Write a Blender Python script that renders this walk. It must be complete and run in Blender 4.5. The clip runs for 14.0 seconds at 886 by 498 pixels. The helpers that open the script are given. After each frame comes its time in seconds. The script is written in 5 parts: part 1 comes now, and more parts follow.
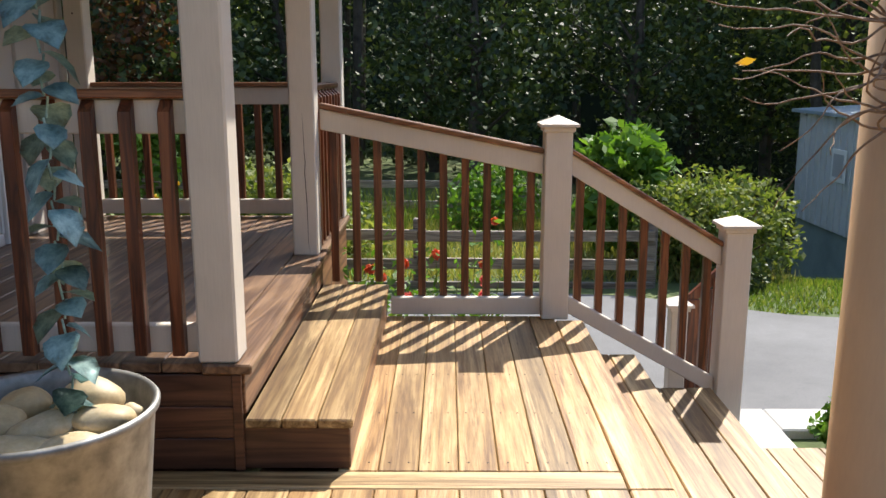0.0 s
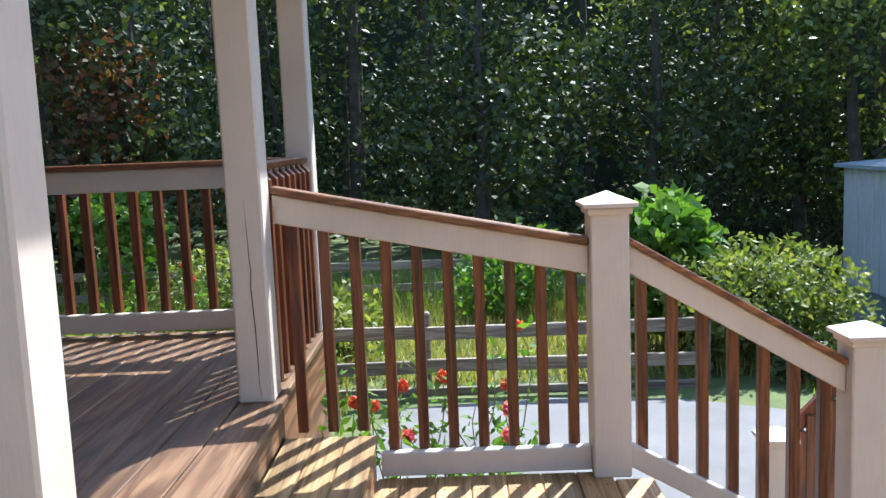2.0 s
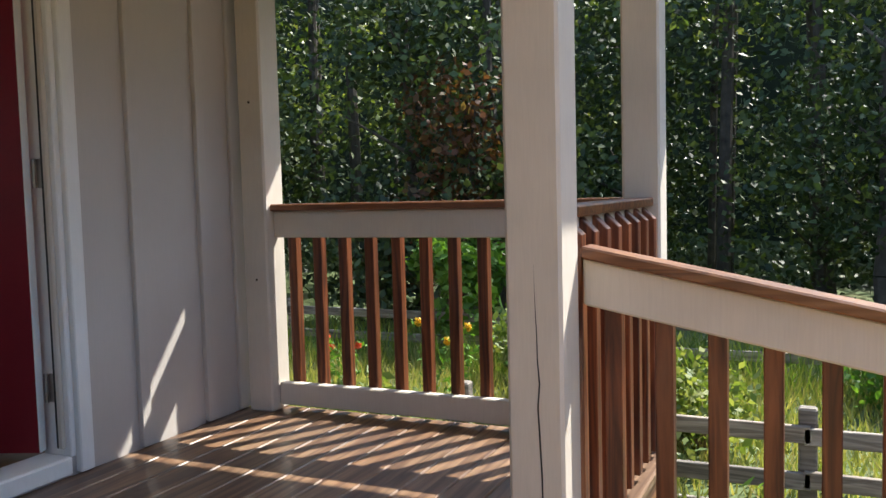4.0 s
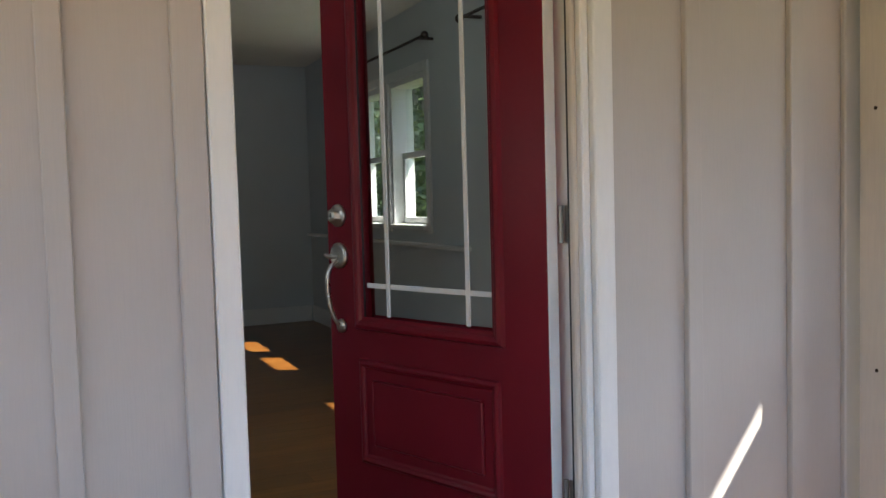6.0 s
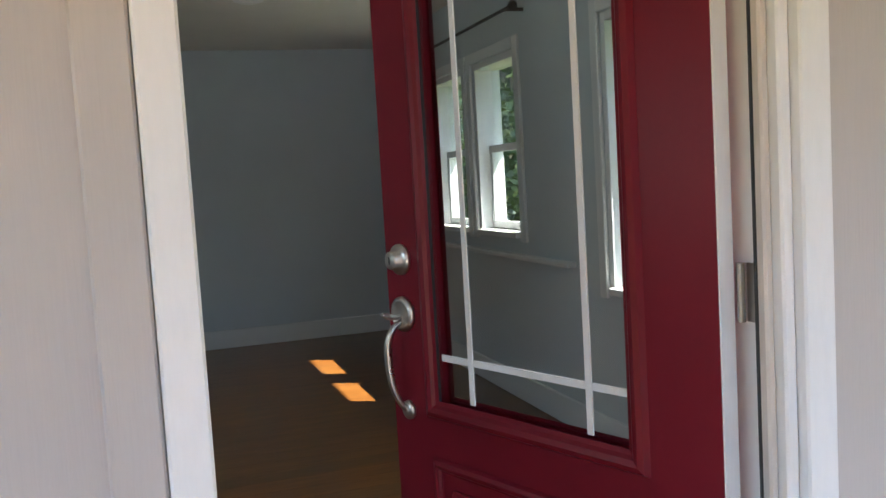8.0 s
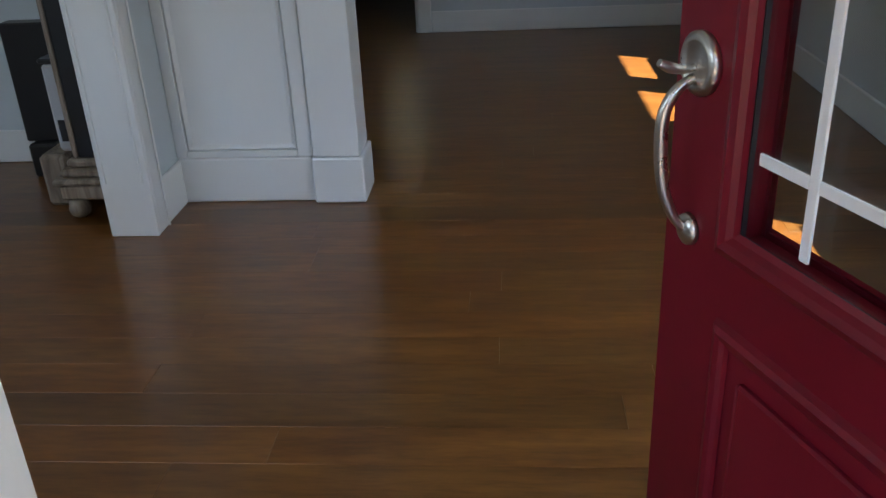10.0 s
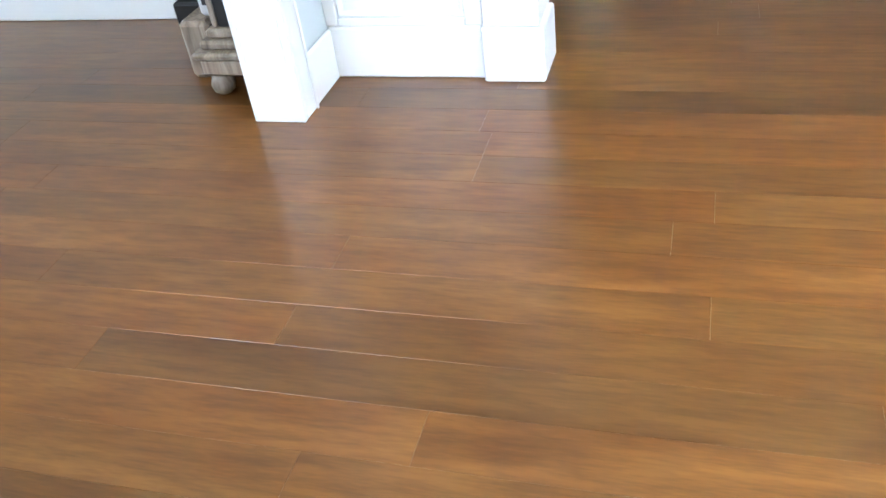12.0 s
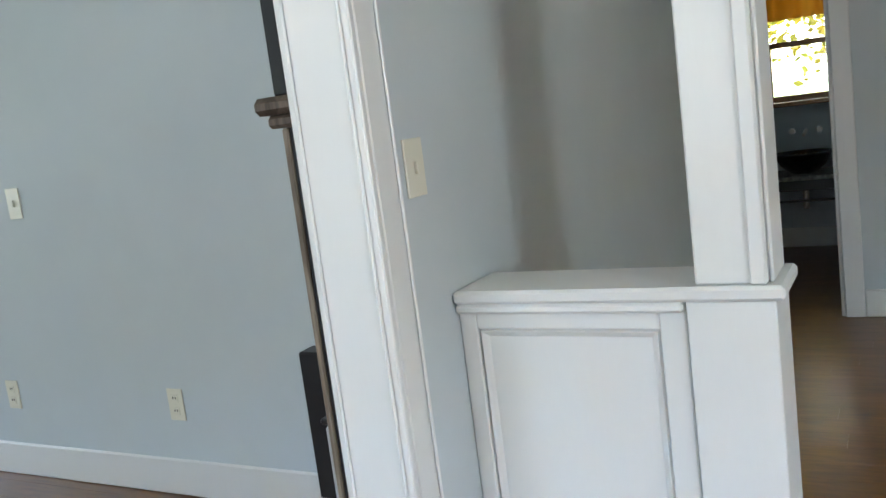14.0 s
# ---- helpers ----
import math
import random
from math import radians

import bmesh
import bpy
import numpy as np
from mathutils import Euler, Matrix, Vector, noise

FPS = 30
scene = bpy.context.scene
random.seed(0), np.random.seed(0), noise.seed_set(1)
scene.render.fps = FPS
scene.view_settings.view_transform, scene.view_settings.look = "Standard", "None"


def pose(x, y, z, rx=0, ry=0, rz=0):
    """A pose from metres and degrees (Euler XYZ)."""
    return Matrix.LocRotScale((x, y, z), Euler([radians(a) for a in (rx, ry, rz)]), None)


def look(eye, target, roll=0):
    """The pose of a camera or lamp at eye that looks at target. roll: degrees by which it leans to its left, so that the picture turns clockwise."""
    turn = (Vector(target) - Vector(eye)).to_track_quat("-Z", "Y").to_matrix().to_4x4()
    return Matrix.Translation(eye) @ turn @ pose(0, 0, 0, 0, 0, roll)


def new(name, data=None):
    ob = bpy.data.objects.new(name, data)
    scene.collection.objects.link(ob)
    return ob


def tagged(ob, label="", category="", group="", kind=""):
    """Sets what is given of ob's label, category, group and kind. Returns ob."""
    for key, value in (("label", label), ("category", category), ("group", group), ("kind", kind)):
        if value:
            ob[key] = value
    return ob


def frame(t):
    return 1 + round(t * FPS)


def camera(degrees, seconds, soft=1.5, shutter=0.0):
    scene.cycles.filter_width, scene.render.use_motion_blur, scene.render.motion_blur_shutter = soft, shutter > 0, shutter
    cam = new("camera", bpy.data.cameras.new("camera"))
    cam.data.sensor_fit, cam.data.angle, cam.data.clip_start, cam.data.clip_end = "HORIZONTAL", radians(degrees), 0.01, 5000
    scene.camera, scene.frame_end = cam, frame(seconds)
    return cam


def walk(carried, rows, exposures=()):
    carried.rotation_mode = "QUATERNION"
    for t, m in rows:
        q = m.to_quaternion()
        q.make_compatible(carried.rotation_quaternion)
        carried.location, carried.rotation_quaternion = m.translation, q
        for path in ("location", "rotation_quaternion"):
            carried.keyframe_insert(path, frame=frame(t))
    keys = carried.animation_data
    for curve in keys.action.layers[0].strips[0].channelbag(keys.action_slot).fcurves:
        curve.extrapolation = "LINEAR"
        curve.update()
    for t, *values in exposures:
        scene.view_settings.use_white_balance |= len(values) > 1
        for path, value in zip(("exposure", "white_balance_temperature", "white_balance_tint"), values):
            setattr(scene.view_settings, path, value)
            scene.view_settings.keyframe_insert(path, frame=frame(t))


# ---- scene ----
cam = camera(54.5, 14.0)
PATH = [
    (0, (-0.121, 0.184, 1.378), (-0.13, 2.142, 0.974), 0.0),
    (0.5, (-0.116, 0.518, 1.387), (-0.097, 2.473, 0.965), 0.0),
    (1, (-0.143, 0.868, 1.414), (-0.12, 2.822, 0.987), -1.5),
    (1.5, (-0.112, 1.238, 1.384), (-0.126, 3.203, 1.013), -2.3),
    (2, (-0.105, 1.582, 1.368), (-0.135, 3.565, 1.115), -2.3),
    (2.2, (-0.108, 1.709, 1.374), (-0.146, 3.693, 1.123), -2.2),
    (4.3, (-0.315, 3.059, 1.358), (-1.347, 4.769, 1.249), -1.2),
    (4.5, (-0.354, 3.152, 1.361), (-1.524, 4.77, 1.25), -1.2),
    (5, (-0.498, 3.405, 1.394), (-1.941, 4.785, 1.27), -1.6),
    (5.5, (-0.678, 3.628, 1.426), (-2.336, 4.742, 1.308), -1.8),
    (6, (-0.794, 3.783, 1.522), (-2.614, 4.604, 1.405), -1.6),
    (6.5, (-0.938, 3.87, 1.556), (-2.772, 4.656, 1.423), -1.4),
    (7, (-1.16, 3.921, 1.643), (-2.993, 4.705, 1.492), -2.6),
    (7.2, (-1.228, 3.946, 1.655), (-3.061, 4.729, 1.497), -3.2),
    (9.3, (-2.14, 4.393, 1.667), (-4.083, 4.377, 1.194), -2.2),
    (9.5, (-2.214, 4.414, 1.647), (-4.122, 4.297, 1.059), -2.4),
    (10, (-2.412, 4.4, 1.617), (-4.214, 4.236, 0.765), -2.8),
    (10.5, (-2.57, 4.401, 1.608), (-4.264, 4.235, 0.558), -3.1),
    (11, (-2.689, 4.429, 1.59), (-4.265, 4.105, 0.402), -5.7),
    (11.5, (-2.783, 4.402, 1.586), (-4.302, 3.889, 0.39), -9.6),
    (12, (-2.941, 4.312, 1.617), (-4.457, 3.764, 0.433), -8.4),
    (12.5, (-3.038, 4.217, 1.677), (-4.685, 3.593, 0.729), -5.4),
    (13, (-3.275, 4.183, 1.677), (-4.997, 3.358, 1.083), -6.0),
    (13.5, (-3.465, 4.124, 1.677), (-5.114, 3.061, 1.289), -7.3),
    (14, (-3.637, 4.085, 1.705), (-5.367, 3.126, 1.409), -7.4),
]
EXPOSURES = [(0.0, 1.2, 6600, 9), (1.5, 1.4, 6300, 10), (2.2, 1.8, 5700, 7), (4.3, 1.65, 6500, 8), (5.0, 1.75, 6600, 8), (5.5, 2.2, 6600, 8),
             (6.0, 2.72, 6500, 7), (6.5, 3.2, 6450, 6), (7.2, 3.25, 6400, 7), (9.3, 3.2, 6000, 7), (9.7, 3.25, 6100, 7), (10.0, 3.4, 6200, 9), (10.5, 4.35, 6850, 9),
             (11.0, 5.25, 6900, 11), (12.0, 5.8, 6100, 8), (12.5, 5.55, 5400, 3), (13.0, 4.75, 5600, 2), (13.5, 4.7, 5900, 4), (14.0, 4.7, 6500, 7)]
walk(cam, [(t, look(e, g, r)) for t, e, g, r in PATH], EXPOSURES)

# ---- daylight: clear sky and sun ----
SUN = Vector((0.41, 0.77, 1.0)).normalized()
SUN_EL, SUN_AZ = math.asin(SUN.z), math.atan2(SUN.x, SUN.y)
world = bpy.data.worlds.new("sky")
scene.world = world
world.use_nodes = True
wn = world.node_tree
sky = wn.nodes.new("ShaderNodeTexSky")
sky.sky_type = "NISHITA"
sky.sun_disc = False
sky.sun_elevation, sky.sun_rotation = SUN_EL, SUN_AZ
wn.links.new(sky.outputs[0], wn.nodes["Background"].inputs[0])
wn.nodes["Background"].inputs[1].default_value = 0.13
sun_data = bpy.data.lights.new("sun", "SUN")
sun_data.energy, sun_data.angle, sun_data.color = 4.0, radians(0.53), (1.0, 0.95, 0.87)
sun = new("sun", sun_data)
sun.matrix_world = look(SUN * 60, (0, 0, 0))


def window_light(eye, target, w, h, watts):
    """An added area lamp standing in for the sky's light at an unseen opening."""
    d = bpy.data.lights.new("window_light", "AREA")
    d.shape, d.size, d.size_y, d.energy, d.color = "RECTANGLE", w, h, watts, (0.80, 0.90, 1.0)
    new("window_light", d).matrix_world = look(eye, target)


# fill lamps at three openings added out of view, to brighten the rooms
window_light((-2.735, 2.77, 1.88), (-5.0, 2.78, 1.88), 1.45, 0.85, 1.15)
window_light((-4.3, -2.34, 1.75), (-4.3, 0.0, 1.75), 1.7, 1.2, 2.0)
window_light((-3.66, 5.925, 1.75), (-3.66, 4.0, 1.75), 0.58, 1.0, 1.3)


# ---- materials ----
def shader(name, rough=0.6, metal=0.0):
    m = bpy.data.materials.new(name)
    m.use_nodes = True
    b = m.node_tree.nodes["Principled BSDF"]
    b.inputs["Roughness"].default_value, b.inputs["Metallic"].default_value = rough, metal
    return m, m.node_tree.nodes, m.node_tree.links, b


def coords(n, l, scale, spread=False):
    """Object coordinates, stretched by scale; spread gives each object its own stretch of the pattern."""
    tc, mp = n.new("ShaderNodeTexCoord"), n.new("ShaderNodeMapping")
    mp.inputs["Scale"].default_value = scale
    l.new(tc.outputs["Object"], mp.inputs["Vector"])
    if spread:
        info, mul = n.new("ShaderNodeObjectInfo"), n.new("ShaderNodeVectorMath")
        mul.operation = "SCALE"
        mul.inputs[0].default_value = (17.0, 31.0, 23.0)
        l.new(info.outputs["Random"], mul.inputs["Scale"])
        l.new(mul.outputs[0], mp.inputs["Location"])
    return mp.outputs[0]


def noise_tex(n, l, vec, scale, detail=4.0, rough=0.55, distort=0.0):
    t = n.new("ShaderNodeTexNoise")
    t.inputs["Scale"].default_value, t.inputs["Detail"].default_value = scale, detail
    t.inputs["Roughness"].default_value, t.inputs["Distortion"].default_value = rough, distort
    l.new(vec, t.inputs["Vector"])
    return t.outputs["Fac"]


def ramp(n, l, fac, stops):
    r = n.new("ShaderNodeValToRGB")
    while len(r.color_ramp.elements) < len(stops):
        r.color_ramp.elements.new(0.5)
    for e, (p, c) in zip(r.color_ramp.elements, stops):
        e.position, e.color = p, (*c, 1) if len(c) == 3 else c
    l.new(fac, r.inputs["Fac"])
    return r.outputs["Color"]


def blend(n, l, a, b, fac, mode="MULTIPLY"):
    m = n.new("ShaderNodeMix")
    m.data_type, m.blend_type = "RGBA", mode
    for sock, v in ((m.inputs[6], a), (m.inputs[7], b), (m.inputs[0], fac)):
        if isinstance(v, (int, float)):
            sock.default_value = v
        elif isinstance(v, tuple):
            sock.default_value = (*v, 1)
        else:
            l.new(v, sock)
    return m.outputs[2]


def relief(n, l, b, fac, strength=0.2, dist=0.01):
    bp = n.new("ShaderNodeBump")
    bp.inputs["Strength"].default_value, bp.inputs["Distance"].default_value = strength, dist
    l.new(fac, bp.inputs["Height"])
    l.new(bp.outputs[0], b.inputs["Normal"])


def paint(name, colour, rough=0.5, wear=0.12, bump=0.08, grain=(6, 6, 1.2)):
    m, n, l, b = shader(name, rough)
    v = coords(n, l, (1, 1, 1))
    big = noise_tex(n, l, v, 2.2, 5)
    g = noise_tex(n, l, coords(n, l, grain), 14, 6, 0.6)
    dark = tuple(c * (1 - 1.6 * wear) for c in colour)
    col = ramp(n, l, big, [(0.3, dark), (0.62, colour)])
    col = blend(n, l, col, ramp(n, l, g, [(0.3, (1 - wear,) * 3), (0.6, (1, 1, 1))]), 0.8)
    l.new(col, b.inputs["Base Color"])
    relief(n, l, b, g, bump, 0.004)
    return m


def timber(name, colours, grain=(9, 0.7, 9), rough=0.55, coat=0.0, tint=0.35, bump=0.15, fine=30, rings=True, wear=0.0, streak=0.75):
    """Wood whose grain runs along the axis with the least scale; each piece takes its own tone."""
    m, n, l, b = shader(name, rough)
    v = coords(n, l, grain, True)
    a = noise_tex(n, l, v, 1.3, 3, 0.5, 1.1 if rings else 0.2)
    f = noise_tex(n, l, v, fine / 6, 8 if rings else 3, 0.7)
    if rings:
        mm = n.new("ShaderNodeMath")
        mm.operation = "MULTIPLY"
        mm.inputs[1].default_value = 7.0
        l.new(a, mm.inputs[0])
        fr = n.new("ShaderNodeMath")
        fr.operation = "PINGPONG"
        fr.inputs[1].default_value = 1.0
        l.new(mm.outputs[0], fr.inputs[0])
        a = fr.outputs[0]
    d, c, e = colours
    col = ramp(n, l, a, [(0.0, d), (0.45, c), (1.0, e)])
    col = blend(n, l, col, ramp(n, l, f, [(0.32, (0.62, 0.56, 0.5)), (0.62, (1, 1, 1))]), streak)
    info = n.new("ShaderNodeObjectInfo")
    col = blend(n, l, col, ramp(n, l, info.outputs["Random"], [(0.0, (1 - tint,) * 3), (0.55, (1, 1, 1)), (1.0, (1 + 0.3 * tint, 1, 1 - 0.3 * tint))]), 1.0)
    if wear:
        w = noise_tex(n, l, coords(n, l, tuple(0.5 * g for g in grain), True), 2.2, 7, 0.68, 0.6)
        k = ramp(n, l, w, [(0.50, (0, 0, 0)), (0.66, (wear, wear, wear))])
        col = blend(n, l, col, tuple(min(1.0, 1.45 * c + 0.05) for c in colours[2]), k, "MIX")
        h = noise_tex(n, l, v, 11, 5, 0.75)
        col = blend(n, l, col, ramp(n, l, h, [(0.36, (0.5, 0.42, 0.34)), (0.52, (1, 1, 1))]), 0.7)
    stain = noise_tex(n, l, coords(n, l, (1, 1, 1), True), 3.1, 5)
    col = blend(n, l, col, ramp(n, l, stain, [(0.36, (0.8, 0.76, 0.72)), (0.6, (1, 1, 1))]), 0.8)
    l.new(col, b.inputs["Base Color"])
    b.inputs["Coat Weight"].default_value, b.inputs["Coat Roughness"].default_value = coat, 0.12
    relief(n, l, b, f, bump, 0.003)
    return m


def rough_stone(name, stops, scale=9, rough=0.85, bump=0.4, fine=60):
    m, n, l, b = shader(name, rough)
    v = coords(n, l, (1, 1, 1), True)
    col = ramp(n, l, noise_tex(n, l, v, scale, 8, 0.65), stops)
    f = noise_tex(n, l, v, fine, 4, 0.7)
    col = blend(n, l, col, ramp(n, l, f, [(0.3, (0.7, 0.7, 0.7)), (0.65, (1.1, 1.1, 1.1))]), 0.6)
    l.new(col, b.inputs["Base Color"])
    relief(n, l, b, f, bump, 0.004)
    return m


def foliage(name, colours, rough=0.6, through_light=0.42):
    m, n, l, b = shader(name, rough)
    geo = n.new("ShaderNodeNewGeometry")
    col = ramp(n, l, geo.outputs["Random Per Island"], [(i / (len(colours) - 1), c) for i, c in enumerate(colours)])
    l.new(col, b.inputs["Base Color"])
    tr, mx, out = n.new("ShaderNodeBsdfTranslucent"), n.new("ShaderNodeMixShader"), n["Material Output"]
    l.new(blend(n, l, col, (1.0, 1.0, 0.45), 1.0), tr.inputs["Color"])
    mx.inputs[0].default_value = through_light
    l.new(b.outputs[0], mx.inputs[1])
    l.new(tr.outputs[0], mx.inputs[2])
    l.new(mx.outputs[0], out.inputs["Surface"])
    return m


def metal(name, colour, rough=0.3, spots=0.0):
    m, n, l, b = shader(name, rough, 1.0)
    v = coords(n, l, (1, 1, 1))
    f = noise_tex(n, l, v, 14, 6, 0.6)
    l.new(ramp(n, l, f, [(0.3, tuple(c * (1 - spots) for c in colour)), (0.65, colour)]), b.inputs["Base Color"])
    l.new(ramp(n, l, f, [(0.3, (rough + 0.12,) * 3), (0.7, (rough,) * 3)]), b.inputs["Roughness"])
    return m


M_CREAM = paint("cream_post_paint", (0.66, 0.595, 0.515), 0.55, 0.08, 0.15, (14, 14, 0.8))
M_SIDING = paint("taupe_siding_paint", (0.53, 0.49, 0.455), 0.6, 0.04, 0.12, (18, 18, 0.9))
M_TRIM = paint("white_trim_paint", (0.85, 0.85, 0.83), 0.45, 0.04, 0.05)
M_INTRIM = paint("white_interior_trim", (0.70, 0.70, 0.695), 0.35, 0.012, 0.0)
M_WALL = paint("blue_grey_wall_paint", (0.53, 0.575, 0.60), 0.75, 0.03, 0.06, (30, 30, 30))
M_CEIL = paint("ceiling_paint", (0.72, 0.70, 0.66), 0.85, 0.03, 0.06, (30, 30, 30))
M_STAIN = timber("red_brown_stained_wood", ((0.065, 0.017, 0.007), (0.15, 0.042, 0.016), (0.24, 0.08, 0.03)), (14, 14, 0.9), 0.42, 0.15, 0.25)
M_CAP = timber("cap_rail_wood", ((0.12, 0.040, 0.016), (0.24, 0.092, 0.036), (0.35, 0.16, 0.07)), (0.9, 14, 14), 0.4, 0.15, 0.2)
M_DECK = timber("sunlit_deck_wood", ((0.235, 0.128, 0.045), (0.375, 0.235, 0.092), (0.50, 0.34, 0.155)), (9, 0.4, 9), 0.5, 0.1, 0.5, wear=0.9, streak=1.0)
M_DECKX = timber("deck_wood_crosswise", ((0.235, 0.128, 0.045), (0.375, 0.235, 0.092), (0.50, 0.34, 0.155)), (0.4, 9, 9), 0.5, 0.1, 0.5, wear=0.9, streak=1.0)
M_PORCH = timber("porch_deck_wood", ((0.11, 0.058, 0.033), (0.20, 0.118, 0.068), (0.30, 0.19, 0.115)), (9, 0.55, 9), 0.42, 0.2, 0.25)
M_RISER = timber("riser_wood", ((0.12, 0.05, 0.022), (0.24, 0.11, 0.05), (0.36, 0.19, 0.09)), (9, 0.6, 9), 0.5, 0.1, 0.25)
# darker copy of the riser wood: shade of sunless faces painted in
M_RISERX = timber("shade_dark_wood", ((0.07, 0.028, 0.016), (0.12, 0.05, 0.028), (0.17, 0.075, 0.04)), (0.6, 9, 9), 0.5, 0.1, 0.25)
M_FLOOR = timber("bamboo_floor", ((0.074, 0.024, 0.005), (0.150, 0.060, 0.012), (0.26, 0.122, 0.030)), (8, 1.0, 8), 0.277, 0.0, 0.3, 0.0, 40, False, 0.0, 1.0)
M_FLOOR.node_tree.nodes["Principled BSDF"].inputs["Specular IOR Level"].default_value = 0.6
M_HONEY = timber("honey_oak", ((0.26, 0.10, 0.024), (0.42, 0.185, 0.046), (0.54, 0.265, 0.078)), (9, 9, 0.7), 0.35, 0.2, 0.1, 0.1, 24, False)
M_TAUPEWOOD = timber("grey_washed_wood", ((0.17, 0.13, 0.10), (0.26, 0.21, 0.165), (0.34, 0.285, 0.23)), (12, 12, 0.9), 0.5, 0.05, 0.1)
M_BARKWOOD = timber("dark_umber_wood", ((0.05, 0.035, 0.026), (0.09, 0.066, 0.05), (0.14, 0.105, 0.08)), (12, 12, 0.9), 0.5, 0.05, 0.1)
M_FENCE = timber("weathered_fence_wood", ((0.17, 0.145, 0.12), (0.28, 0.25, 0.21), (0.38, 0.34, 0.29)), (0.8, 9, 9), 0.8, 0.0, 0.3, 0.4)
M_BARK = rough_stone("bark", [(0.3, (0.035, 0.027, 0.02)), (0.7, (0.11, 0.09, 0.07))], 5, 0.9, 0.8, 25)
M_TWIG = rough_stone("dry_twig", [(0.3, (0.12, 0.065, 0.04)), (0.7, (0.30, 0.20, 0.13))], 12, 0.8, 0.3)
M_ASPHALT = rough_stone("grey_asphalt", [(0.3, (0.12, 0.12, 0.125)), (0.7, (0.19, 0.19, 0.195))], 1.2, 0.9, 0.5, 140)
M_CONCRETE = rough_stone("pale_concrete", [(0.3, (0.42, 0.41, 0.39)), (0.7, (0.56, 0.55, 0.53))], 1.5, 0.85, 0.3, 110)
M_SOIL = rough_stone("ground_soil_and_grass", [(0.3, (0.05, 0.06, 0.02)), (0.5, (0.075, 0.11, 0.03)), (0.7, (0.15, 0.16, 0.06))], 1.1, 0.95, 0.7, 30)
# near-black colour for the deep shade between the trees
M_WOODSHADE = rough_stone("woodland_shade", [(0.3, (0.012, 0.018, 0.008)), (0.7, (0.03, 0.04, 0.015))], 0.6, 0.95, 0.5, 6)
M_ROCK = rough_stone("river_rock", [(0.3, (0.36, 0.25, 0.12)), (0.5, (0.48, 0.37, 0.21)), (0.75, (0.55, 0.48, 0.36))], 6, 0.55, 0.15, 50)
M_GRANITE = rough_stone("granite", [(0.4, (0.25, 0.23, 0.21)), (0.6, (0.5, 0.47, 0.43))], 30, 0.25, 0.05, 90)
M_GALV = metal("galvanised_steel", (0.36, 0.355, 0.34), 0.55, 0.45)
M_NICKEL = metal("brushed_nickel", (0.62, 0.58, 0.53), 0.25, 0.08)
M_BRONZE = metal("dark_bronze", (0.06, 0.045, 0.035), 0.4, 0.2)
M_HINGE = metal("hinge_steel", (0.45, 0.43, 0.40), 0.4, 0.2)
M_BLACK = paint("black_lacquer", (0.02, 0.02, 0.022), 0.35, 0.1, 0.02)
M_BLACKGLASS = paint("black_gloss", (0.012, 0.011, 0.011), 0.12, 0.1, 0.0)
M_GREYPLASTIC = paint("silver_plastic", (0.45, 0.45, 0.46), 0.35, 0.08, 0.02)
M_PLATE = paint("ivory_switch_plate", (0.72, 0.69, 0.58), 0.3, 0.02, 0.0)
M_SHED = paint("pale_grey_shed_siding", (0.60, 0.61, 0.60), 0.6, 0.1, 0.1)
M_SHEDBASE = paint("grey_green_foundation", (0.25, 0.31, 0.30), 0.8, 0.15, 0.2)
M_SHEDTRIM = paint("shed_roof_edge", (0.36, 0.43, 0.48), 0.5, 0.1, 0.05)
M_ROOF = rough_stone("roof_shingle", [(0.3, (0.06, 0.06, 0.065)), (0.7, (0.13, 0.125, 0.12))], 8, 0.9, 0.5)
M_TAN = paint("tan_column_paint", (0.55, 0.35, 0.185), 0.6, 0.06, 0.06)
M_SHEER = foliage("amber_sheer_cloth", [(0.55, 0.22, 0.05), (0.6, 0.26, 0.06)], 0.9, 0.7)

M_RED, _n, _l, _b = shader("dark_red_door_paint", 0.32)
_g = noise_tex(_n, _l, coords(_n, _l, (1, 1, 1)), 3.0, 5)
_b.inputs["Specular IOR Level"].default_value = 0.28
_l.new(ramp(_n, _l, _g, [(0.3, (0.145, 0.006, 0.014)), (0.7, (0.185, 0.009, 0.019))]), _b.inputs["Base Color"])
relief(_n, _l, _b, noise_tex(_n, _l, coords(_n, _l, (8, 8, 0.8)), 18, 5), 0.05, 0.002)

M_GLASS, _n, _l, _b = shader("window_glass", 0.0)
_tr, _gl, _mx, _fr, _pw, _ad = (_n.new(k) for k in ("ShaderNodeBsdfTransparent", "ShaderNodeBsdfGlossy", "ShaderNodeMixShader", "ShaderNodeLayerWeight", "ShaderNodeMath", "ShaderNodeMath"))
_tr.inputs[0].default_value = (0.94, 0.965, 0.955, 1)
_gl.inputs["Roughness"].default_value = 0.01
_fr.inputs["Blend"].default_value = 0.5
_pw.operation, _ad.operation = "POWER", "MULTIPLY_ADD"
_pw.inputs[1].default_value = 4.0
_ad.inputs[1].default_value, _ad.inputs[2].default_value = 0.55, 0.03
_l.new(_fr.outputs["Facing"], _pw.inputs[0])
_l.new(_pw.outputs[0], _ad.inputs[0])
_l.new(_ad.outputs[0], _mx.inputs[0])
_l.new(_tr.outputs[0], _mx.inputs[1])
_l.new(_gl.outputs[0], _mx.inputs[2])
_l.new(_mx.outputs[0], _n["Material Output"].inputs["Surface"])

